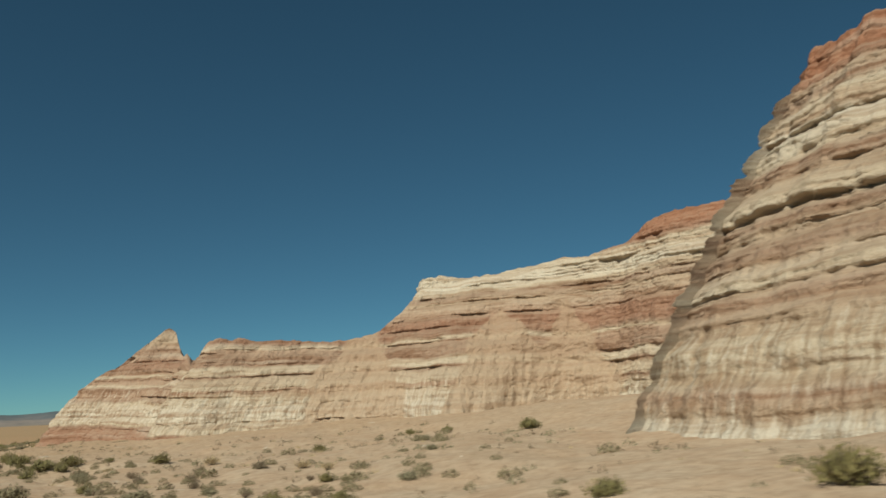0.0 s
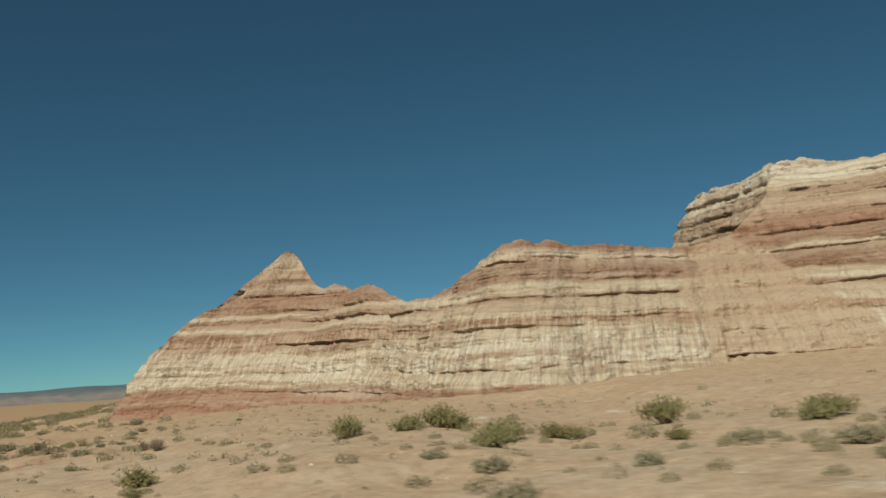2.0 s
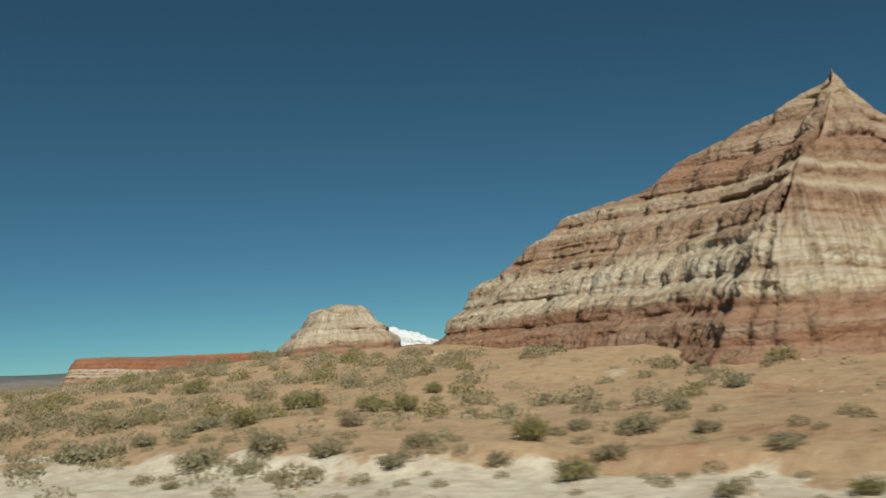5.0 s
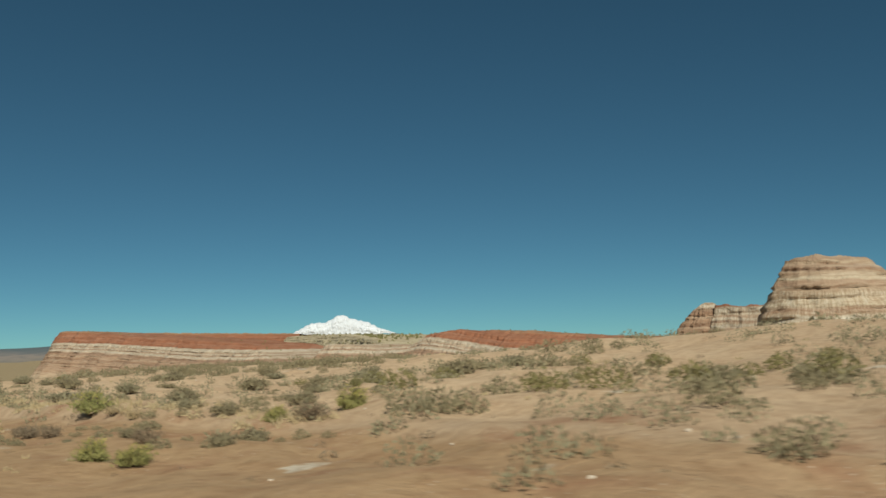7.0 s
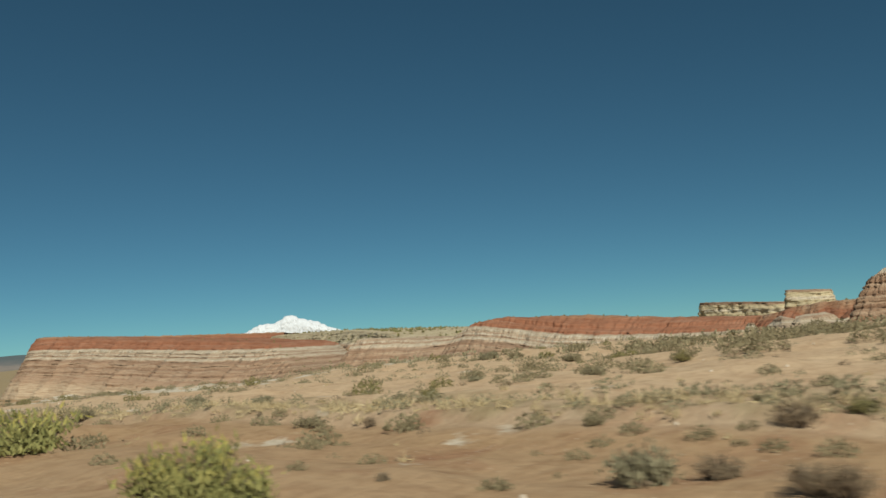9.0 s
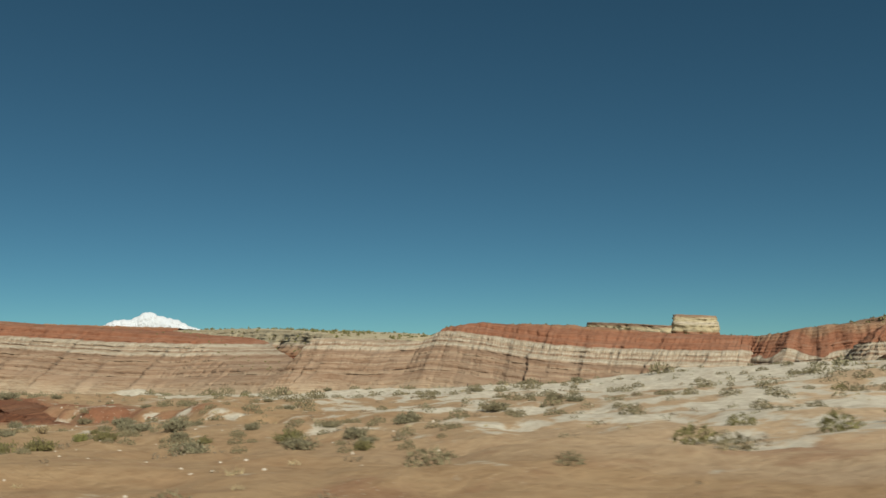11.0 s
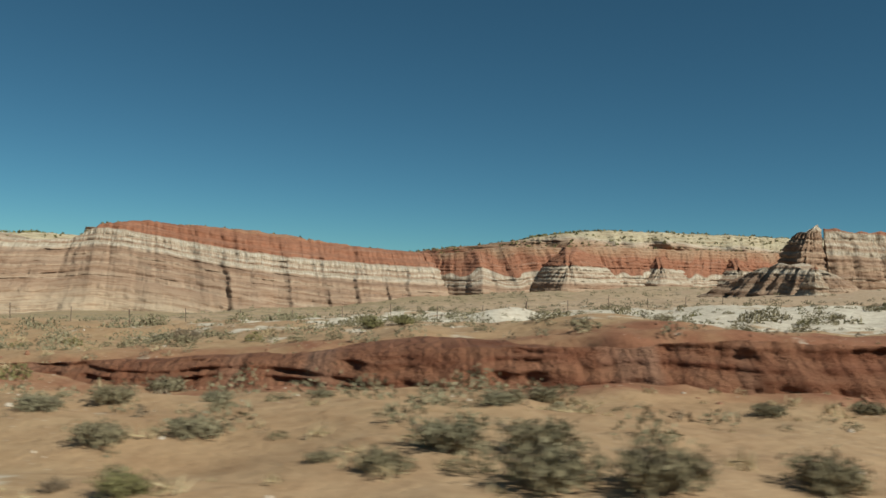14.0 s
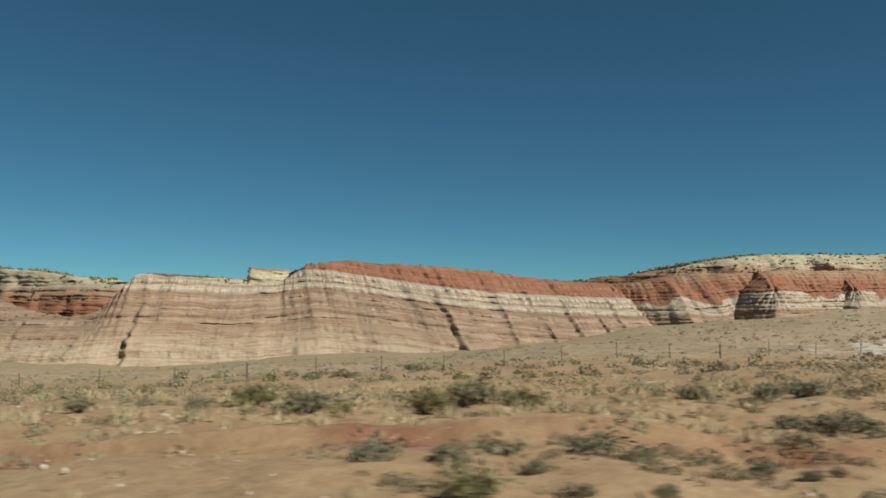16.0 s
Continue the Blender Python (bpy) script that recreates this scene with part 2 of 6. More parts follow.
def ground_material():
    m = Nodes("desert_soil", 0.95)
    n1, n2, n3 = m.noise(0.05, 4.0), m.noise(0.35, 5.0, None, 0.6), m.noise(2.2, 5.0, None, 0.65)
    col = m.mix(m.span(n1, 0.38, 0.62), (0.47, 0.35, 0.235), (0.53, 0.42, 0.30))
    col = m.mix(m.span(n2, 0.35, 0.7, 0.0, 0.6), col, (0.44, 0.28, 0.165))
    warm = m.math("ADD", m.attr("warm"), m.span(n1, 0.35, 0.65, -0.2, 0.2))
    col = m.mix(m.span(warm, 0.1, 1.0, 0.0, 0.9), col, m.mix(m.span(n2, 0.35, 0.65), (0.375, 0.225, 0.112), (0.415, 0.275, 0.146)))
    col = m.mix(m.math("MULTIPLY", m.attr("sand"), 0.85), col, m.mix(m.span(n2, 0.35, 0.65), (0.60, 0.435, 0.275), (0.56, 0.385, 0.235)))
    red = m.math("ADD", m.attr("red"), m.span(n2, 0.3, 0.7, -0.3, 0.3))
    col = m.mix(m.span(red, 0.35, 0.75), col, (0.27, 0.12, 0.065))
    white = m.math("ADD", m.attr("white"), m.span(m.noise(0.4, 6.0, None, 0.65), 0.3, 0.7, -0.75, 0.6))
    chalk = m.mix(m.span(m.noise(1.6, 5.0, None, 0.7), 0.4, 0.68), (0.66, 0.585, 0.46), (0.52, 0.435, 0.33))
    col = m.mix(m.span(white, 0.42, 0.62), col, chalk)
    grass = m.math("ADD", m.attr("scrub"), m.span(m.noise(0.5, 4.0), 0.3, 0.7, -0.5, 0.5))
    col = m.mix(m.span(grass, 0.4, 0.9, 0.0, 0.75), col, (0.30, 0.235, 0.125))
    col = m.mix(m.span(n3, 0.42, 0.72, 0.0, 0.6), col, m.mix(1.0, col, (0.6, 0.52, 0.46), "MULTIPLY"))
    dark = m.noise(0.9, 6.0, None, 0.75)
    col = m.mix(m.span(dark, 0.56, 0.72, 0.0, 0.55), col, m.mix(1.0, col, (0.55, 0.5, 0.42), "MULTIPLY"))
    v = m.n.new("ShaderNodeTexVoronoi")
    v.inputs["Scale"].default_value = 5.0
    m.l.new(m.coord(), v.inputs["Vector"])
    peb = m.math("MULTIPLY", m.span(v.outputs["Distance"], 0.16, 0.10), m.span(n2, 0.45, 0.6))
    col = m.mix(m.math("MULTIPLY", peb, 0.7), col, (0.58, 0.47, 0.35))
    m.bump(m.math("ADD", m.noise(6.0, 6.0, None, 0.7), m.math("MULTIPLY", n3, 2.0)), 0.6, 0.06)
    return m.done(col)


def plain(name, a, b, scale=6.0, rough=0.8, metal=0.0):
    m = Nodes(name, rough)
    m.bsdf.inputs["Metallic"].default_value = metal
    n = m.noise(scale, 4.0, m.coord(space="object"))
    m.bump(n, 0.3, 0.02)
    return m.done(m.mix(m.span(n, 0.3, 0.7), a, b))


def leaf_material(name, a, b, c=None):
    m = Nodes(name, 0.75)
    g = m.n.new("ShaderNodeNewGeometry")
    o = m.n.new("ShaderNodeObjectInfo")
    col = m.mix(g.outputs["Random Per Island"], a, b)
    col = m.mix(m.math("MULTIPLY", o.outputs["Random"], 0.5), col, m.mix(1.0, col, (0.8, 0.66, 0.55), "MULTIPLY"))
    if c:
        z = m.n.new("ShaderNodeSeparateXYZ")
        m.l.new(m.n.new("ShaderNodeTexCoord").outputs["Object"], z.inputs[0])
        col = m.mix(m.math("MULTIPLY", m.span(z.outputs[2], 0.24, 0.5), m.span(g.outputs["Random Per Island"], 0.45, 0.85)), col, c)
    return m.done(col)


soil = ground_material()
sage_leaf = leaf_material("sage_leaf", (0.185, 0.165, 0.097), (0.31, 0.275, 0.168))
green_leaf = leaf_material("green_leaf", (0.15, 0.14, 0.058), (0.255, 0.228, 0.095))
rabbit_leaf = leaf_material("rabbitbrush_leaf", (0.20, 0.205, 0.07), (0.33, 0.32, 0.12), (0.44, 0.37, 0.10))
dry_leaf = leaf_material("dry_twig", (0.20, 0.155, 0.10), (0.30, 0.235, 0.155))
straw_leaf = leaf_material("straw", (0.42, 0.33, 0.18), (0.54, 0.44, 0.27))
bark = plain("bark", (0.10, 0.075, 0.05), (0.18, 0.14, 0.10), 20)
steel = plain("rusty_steel", (0.10, 0.07, 0.055), (0.18, 0.12, 0.09), 12, 0.7, 0.3)
wire_mat = plain("galvanised_wire", (0.20, 0.19, 0.18), (0.28, 0.27, 0.26), 8, 0.5, 0.7)
post_mat = plain("weathered_post", (0.35, 0.34, 0.32), (0.48, 0.47, 0.45), 9, 0.7)
reflector_mat = plain("white_reflector", (0.75, 0.75, 0.74), (0.82, 0.82, 0.80), 9, 0.4)
stone_mat = plain("pale_stone", (0.48, 0.38, 0.28), (0.62, 0.53, 0.42), 5)
red_stone = plain("red_stone", (0.24, 0.11, 0.06), (0.33, 0.17, 0.10), 5)
cloud_mat = plain("cloud", (0.60, 0.61, 0.63), (0.68, 0.685, 0.69), 0.01, 1.0)


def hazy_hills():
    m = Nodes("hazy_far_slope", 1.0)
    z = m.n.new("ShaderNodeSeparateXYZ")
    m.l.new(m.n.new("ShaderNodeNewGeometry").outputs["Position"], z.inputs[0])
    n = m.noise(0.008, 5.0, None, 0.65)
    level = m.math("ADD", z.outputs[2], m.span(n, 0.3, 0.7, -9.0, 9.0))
    # blue-grey distance haze is put into the base colour, over earthy lower slopes
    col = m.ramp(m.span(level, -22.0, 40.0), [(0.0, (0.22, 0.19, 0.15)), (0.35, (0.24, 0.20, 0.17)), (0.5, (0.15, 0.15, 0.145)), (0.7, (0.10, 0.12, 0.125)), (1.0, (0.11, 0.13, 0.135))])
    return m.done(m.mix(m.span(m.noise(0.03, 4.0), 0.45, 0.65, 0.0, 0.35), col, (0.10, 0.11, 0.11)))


painted_haze_mat = hazy_hills()


# ---------------------------------------------------------------- the lie of the land
ROAD_Y = [-60.0, -13.0, 0.0, 16.7, 34.4, 53.8, 75.2, 98.3, 122.7, 147.9, 173.4, 199.1, 224.8, 250.4, 276.0, 301.3, 326.4, 351.5, 377.3, 450.0, 600.0]
ROAD_X = [72.0, 16.0, 0.0, -20.0, -38.5, -55.0, -69.0, -80.1, -88.2, -93.4, -95.7, -95.7, -94.4, -92.1, -88.8, -84.5, -79.8, -75.7, -72.6, -66.0, -58.0]
ACROSS = [-400.0, -30.0, 0.0, 12.0, 25.0, 45.0, 75.0, 110.0, 170.0, 230.0, 300.0, 1500.0]
SECTIONS = [  # y, heights at the distances ACROSS from the camera's line
    (-300, [0, 0, 0.2, 0.2, 0.5, 1.5, 2.5, 3, 3, 3, 2, 0]),
    (0, [-1, 0, 0.0, -0.1, 0.5, 1.6, 3.0, 4, 4, 4, 2, -2]),
    (35, [-3, -1, -0.9, -0.9, -0.6, 0.4, 1.8, 3, 3, 2, 0, -4]),
    (60, [-4, -1.6, -1.6, -1.3, -0.7, -0.5, 2.3, 3, 2, 0, -2, -6]),
    (80, [-5, -2.0, -2.0, -1.8, -1.1, -0.5, 1.0, 3, 2, 0, -4, -8]),
    (105, [-6, -2.5, -2.5, -2.5, -1.8, -0.4, 0.6, 1, 0, -2, -5, -10]),
    (147, [-7, -3.1, -3.1, -3.0, -2.0, 0.2, 0.6, 0, -1, -4, -6, -12]),
    (200, [-8, -3.7, -3.7, -3.5, -2.6, -1.9, -1.9, -1.6, -2.5, -5, -7, -14]),
    (240, [-9, -4.1, -4.1, -4.0, -3.7, -3.3, -3.3, -3.6, -5, -6, -7, -14]),
    (290, [-10, -4.9, -4.9, -5.1, -5.2, -5.4, -6.1, -7, -8, -9, -11, -15]),
    (320, [-11, -5.8, -5.8, -6.2, -6.35, -6.6, -8.5, -9.8, -11, -12, -13, -15]),
    (350, [-12, -6.7, -6.7, -7.2, -7.8, -8.5, -10.3, -11.8, -13.5, -15.5, -15, -16]),
    (376, [-13, -7.4, -7.4, -8.0, -8.6, -9.6, -11.2, -13.5, -16.3, -17.5, -17, -17]),
    (440, [-15, -9.0, -9.0, -9.8, -10.6, -11.5, -13.5, -16, -19, -19.8, -19, -18]),
    (660, [-16, -12, -12, -12.5, -13, -14, -15, -16.5, -18, -18, -18, -18]),
    (1500, [-16] * 12)]
SEC_Y = np.array([s[0] for s in SECTIONS], float)
SEC_Z = np.array([s[1] for s in SECTIONS], float)


def road_x(y):
    return np.interp(y, ROAD_Y, ROAD_X)


def soft_interp(x, xs):
    """Index and eased weight."""
    i = np.clip(np.searchsorted(xs, x) - 1, 0, len(xs) - 2)
    t = np.clip((x - xs[i]) / (xs[i + 1] - xs[i]), 0, 1)
    return i, 0.5 * t + 0.5 * t * t * (3 - 2 * t)


BANK_Y = [266.0, 282.0, 292.0, 303.0, 312.0, 319.0, 326.0, 332.0, 342.0, 352.0, 365.0]
BANK_H = [0.0, 0.27, 0.4, 0.5, 0.65, 0.7, 0.5, 0.32, 0.2, 0.1, 0.0]


def land(x, y, fine=True):
    x, y = np.asarray(x, float), np.asarray(y, float)
    d = x - road_x(y)
    ac = np.array(ACROSS)
    i, t = soft_interp(y, SEC_Y)
    j, s = soft_interp(d, ac)
    z = (SEC_Z[i, j] * (1 - t) + SEC_Z[i + 1, j] * t) * (1 - s) + (SEC_Z[i, j + 1] * (1 - t) + SEC_Z[i + 1, j + 1] * t) * s
    # eroded bank of the wash, with gullies cut into it
    edge = 23.9 + 9.0 * smooth(344, 358, y) + 1.3 * vnoise(y * 0.12, 3.3, 0, 5) + 0.6 * vnoise(y * 0.45, 1.3, 0, 6) + 0.7 * np.abs(vnoise(y * 0.9, 5.3, 0, 7)) + 0.3 * np.abs(vnoise(y * 1.35, 2.3, 0, 9))
    hb = np.interp(y, BANK_Y, BANK_H) * (1 + 0.15 * vnoise(y * 0.5, 9.1, 0, 8))
    z = z + hb * (0.75 * smooth(-0.1, 0.45, d - edge) + 0.25 * smooth(0.6, 0.9, d - edge)) * (1 - smooth(3, 22, d - edge))
    z = z - 0.35 * smooth(0, 0.4, hb) * smooth(12, 19, d) * (1 - smooth(0.0, 0.8, d - edge))
    face = smooth(-0.5, 0.1, d - edge) * (1 - smooth(0.7, 1.6, d - edge)) * smooth(0.05, 0.4, hb)
    z = z - face * (0.30 * np.abs(vnoise(y * 1.15, d * 0.2, 0, 61)) + 0.16 * np.abs(vnoise(y * 1.38, d * 0.5, 4, 62)) + 0.12 * vnoise(y * 1.3, d * 1.6, 2, 63))
    ledge = smooth(76, 86, y) * (1 - smooth(118, 130, y))
    z = z - 0.38 * ledge * (1 - smooth(17.4, 18.1, d + 1.1 * vnoise(y * 0.35, 2.2, 0, 71) + 0.3 * vnoise(y * 1.1, 2.2, 0, 72)))
    z = z + 0.24 * smooth(162, 176, y) * (1 - smooth(236, 248, y)) * smooth(15.2, 15.5, d) * (1 - smooth(18, 26, d))
    z = z + 0.30 * smooth(338, 352, y) * (1 - smooth(420, 450, y)) * smooth(16.3, 16.8, d + 0.8 * vnoise(y * 0.2, 6.1, 0, 73)) * (1 - smooth(20, 32, d))
    # white mound and the low sand rises
    z = z + 0.85 * np.exp(-(((x + 33) / 2.2) ** 2 + ((y - 320.5) / 2.6) ** 2))
    z = z + 1.0 * np.exp(-(((x + 22) / 9.0) ** 2 + ((y - 268) / 12.0) ** 2))
    if fine:
        near = smooth(3.0, 9.0, np.abs(d))
        z = z + near * (0.55 * fbm(x * 0.035, y * 0.035, 0, 3, 11) * smooth(15, 60, np.abs(d)) + 0.24 * fbm(x * 0.16, y * 0.16, 0, 3, 21) + 0.10 * fbm(x * 0.7, y * 0.7, 0, 3, 31))
        far = smooth(300, 900, np.hypot(x - 50, y - 250))
        z = z + far * 6.0 * fbm(x * 0.004, y * 0.004, 0, 4, 41)
    return z


def mesh_object(name, verts, faces, mat, parent=None, smooth_shade=True, attrs=()):
    me = bpy.data.meshes.new(name)
    me.from_pydata(verts, [], faces)
    me.materials.append(mat)
    for key, values in attrs:
        at = me.attributes.new(key, "FLOAT", "POINT")
        at.data.foreach_set("value", np.asarray(values, np.float32).ravel())
    if smooth_shade:
        me.polygons.foreach_set("use_smooth", np.ones(len(me.polygons), bool))
    me.update()
    ob = new(name, me)
    if parent:
        ob.parent = parent
    return ob


def grid_faces(rows, cols, wrap=False):
    i = np.arange(rows - 1)[:, None]
    j = np.arange(cols if wrap else cols - 1)[None, :]
    k = (j + 1) % cols
    return np.stack([i * cols + j + 0 * i, i * cols + k, (i + 1) * cols + k, (i + 1) * cols + j + 0 * k], -1).reshape(-1, 4).tolist()


def build_ground():
    d = np.concatenate([-np.geomspace(4500, 60, 14), np.arange(-50, 4, 6.0), np.arange(5, 19, 0.33), np.arange(19, 27.5, 0.22), np.arange(27.5, 60, 0.6),
                        np.arange(60, 130, 1.6), np.arange(130, 330, 4.0), np.geomspace(335, 4500, 22)])
    y = np.concatenate([-np.geomspace(4500, 70, 14), np.arange(-60, 0, 3.0), np.arange(0, 260, 0.95), np.arange(260, 380, 0.42), np.arange(380, 480, 2.0), np.geomspace(485, 4500, 34)])
    D, Y = np.meshgrid(d, y)
    X = D + road_x(Y)
    Z = land(X, Y)
    white = np.zeros_like(Z)
    # pale clay flats
    def blob(cx, cy, rx, ry):
        return np.exp(-(((X - cx) / rx) ** 2 + ((Y - cy) / ry) ** 2))
    white += 1.1 * blob(-30, 300, 16, 32) + 0.9 * blob(-33, 320, 6, 9) + 0.8 * blob(-25, 268, 22, 14) + 1.05 * blob(0, 305, 22, 26)
    near_edge = np.interp(Y, [78, 85, 88], [14.0, 13.0, 8.0]) + 0.8 * vnoise(Y * 0.3, 4.0, 0, 89)
    white += (0.95 + 0.35 * vnoise(Y * 0.22, 7.0, 0, 90)) * smooth(-0.8, 0.8, D - near_edge) * (1 - smooth(17.2, 19.0, D)) * smooth(76, 84, Y) * (1 - smooth(120, 132, Y))
    white += 0.5 * blob(-33, 38, 7, 5)
    white += 1.0 * blob(4, 324, 26, 12)
    white += 0.25 * blob(-66, 336, 5, 6) + 0.32 * smooth(16.5, 20, D) * (1 - smooth(80, 110, D)) * smooth(246, 260, Y) * (1 - smooth(284, 298, Y))
    white += 0.2 * blob(-28, 40, 6, 6) + 0.2 * blob(-20, 72, 10, 5) + 0.5 * blob(-60, 255, 10, 8) + 0.4 * blob(-6, 330, 12, 14)
    red = 0.75 * np.interp(Y, [270, 288, 320, 333, 346, 365], [0, 0.85, 1, 0.66, 0.6, 0.3]) * smooth(18.5, 21.5, D) * (1 - smooth(25.5, 30, D))
    red = red + 0.5 * smooth(336, 350, Y) * (1 - smooth(420, 450, Y)) * (smooth(14.6, 15.6, D) * (1 - smooth(16.8, 18.0, D)) + 0.7 * smooth(27, 30, D) * (1 - smooth(33, 35, D)))
    red = red + 0.32 * smooth(95, 130, Y) * (1 - smooth(260, 300, Y)) * (1 - smooth(16, 24, D)) + 0.45 * blob(-50, 68, 9, 12) + 0.4 * blob(-58, 105, 10, 12)
    scrub = 0.34 * smooth(45, 110, D) * smooth(250, 320, Y) + 0.4 * smooth(130, 200, D) * smooth(120, 180, Y) + 0.5 * smooth(150, 400, np.abs(D))
    scrub = scrub + 0.3 * smooth(318, 350, Y) * smooth(16, 24, D) + 0.6 * smooth(172, 186, Y) * (1 - smooth(232, 246, Y)) * smooth(15.0, 15.8, D) * (1 - smooth(17.5, 20, D))
    scrub = scrub * (1 - 0.9 * np.clip(white, 0, 1))
    track = (1 - smooth(14.0, 15.6, D + 0.5 * vnoise(Y * 0.2, 1.0, 0, 88))) * smooth(135, 160, Y) * (1 - smooth(288, 304, Y))
    warm = 0.75 * track + (1 - 0.5 * track) * np.interp(Y, [0, 55, 100, 150, 190, 250, 285, 298, 310, 345, 700], [0.12, 0.25, 0.65, 0.6, 0.35, 0.55, 0.95, 0.9, 0.9, 1.15, 1.1]) * (1 - 0.6 * smooth(50, 120, D))
    sand = smooth(15, 19, D) * (1 - smooth(60, 95, D)) * smooth(140, 180, Y) * (1 - smooth(248, 268, Y))
    verts = np.stack([X, Y, Z], -1).reshape(-1, 3)
    ob = mesh_object("ground", verts.tolist(), grid_faces(len(y), len(d)), soil, attrs=[("white", white), ("red", red), ("scrub", scrub), ("warm", warm), ("sand", sand)])
    return tagged(ob, "orange and tan desert soil with pale clay patches and an eroded red bank", "ground", kind="structure")


build_ground()


# ---------------------------------------------------------------- cliffs
def bed_table(seed, low=-30.0, high=40.0, thin=0.25, thick=1.1):
    """By height: how far a bed sticks out (hard beds most, at their lower edge), how far the face has stepped back,
    which bed it is, how long its pillows are, and the hollow worn under each hard bed."""
    rnd = random.Random(seed)
    zz = np.arange(low, high, 0.02)
    out, rate, ident, wide, hollow = (np.zeros_like(zz) for _ in range(5))
    z, soft_before = low, True
    while z < high:
        t = rnd.uniform(thin, thick)
        tough = soft_before and rnd.random() < 0.8
        hard = rnd.uniform(0.55, 1.0) if tough else rnd.uniform(0.0, 0.35)
        t = t if tough else t * 0.7
        sel = (zz >= z) & (zz < z + t)
        f = (zz[sel] - z) / t
        name, length = rnd.uniform(0, 300), rnd.uniform(1.6, 2.8) + 2.2 * t
        out[sel] = hard * (1 - 0.25 * f - 0.55 * f ** 4) if tough else 0.4 * hard
        ident[sel], wide[sel] = name, length
        rate[sel] = 0.2 + 0.25 * f if tough else 1.2 + 1.6 * (1 - hard)
        if tough:
            under = (zz >= z - min(0.32, 0.25 + 0.1 * t)) & (zz < z)
            hollow[under], ident[under], wide[under] = hard, name, length
        soft_before = not tough
        z += t
    return zz, np.convolve(out, np.ones(3) / 3, "same"), np.cumsum(rate) * 0.02, ident, wide, np.convolve(hollow, np.ones(3) / 3, "same")


def resample(stations, n, closed, coarse=()):
    """Catmull-Rom through the stations, n samples along the foot, fewer on the coarse stretch."""
    P = np.array(stations, float)
    m = len(P)
    segs = m if closed else m - 1
    fine = []
    for i in range(segs):
        p0, p1, p2, p3 = (P[(i + k) % m] if closed else P[min(max(i + k, 0), m - 1)] for k in (-1, 0, 1, 2))
        t = np.linspace(0, 1, 40, endpoint=False)[:, None]
        c = 0.5 * (2 * p1 + (p2 - p0) * t + (2 * p0 - 5 * p1 + 4 * p2 - p3) * t ** 2 + (3 * p1 - p0 - 3 * p2 + p3) * t ** 3)
        fine.append(0.5 * c + 0.5 * (p1 * (1 - t) + p2 * t))
    fine = np.concatenate(fine + [[P[0] if closed else P[-1]]])
    mid = 0.6 * fine[:, :2] + 0.4 * fine[:, 2:4]
    run = np.concatenate([[0], np.cumsum(np.linalg.norm(np.diff(mid, axis=0), axis=1) + 1e-6)])
    seg = np.minimum(np.arange(len(run)) // 40, segs - 1)
    even = np.concatenate([[0], np.cumsum(np.diff(run) * np.where((seg[1:] >= coarse[0]) & (seg[1:] < coarse[1]), 0.4, 1.0))]) if coarse else run
    s = np.interp(np.linspace(0, even[-1], int(n * even[-1] / run[-1]), endpoint=not closed), even, run)
    return np.stack([np.interp(s, run, fine[:, k]) for k in range(P.shape[1])], 1), s, run[-1]


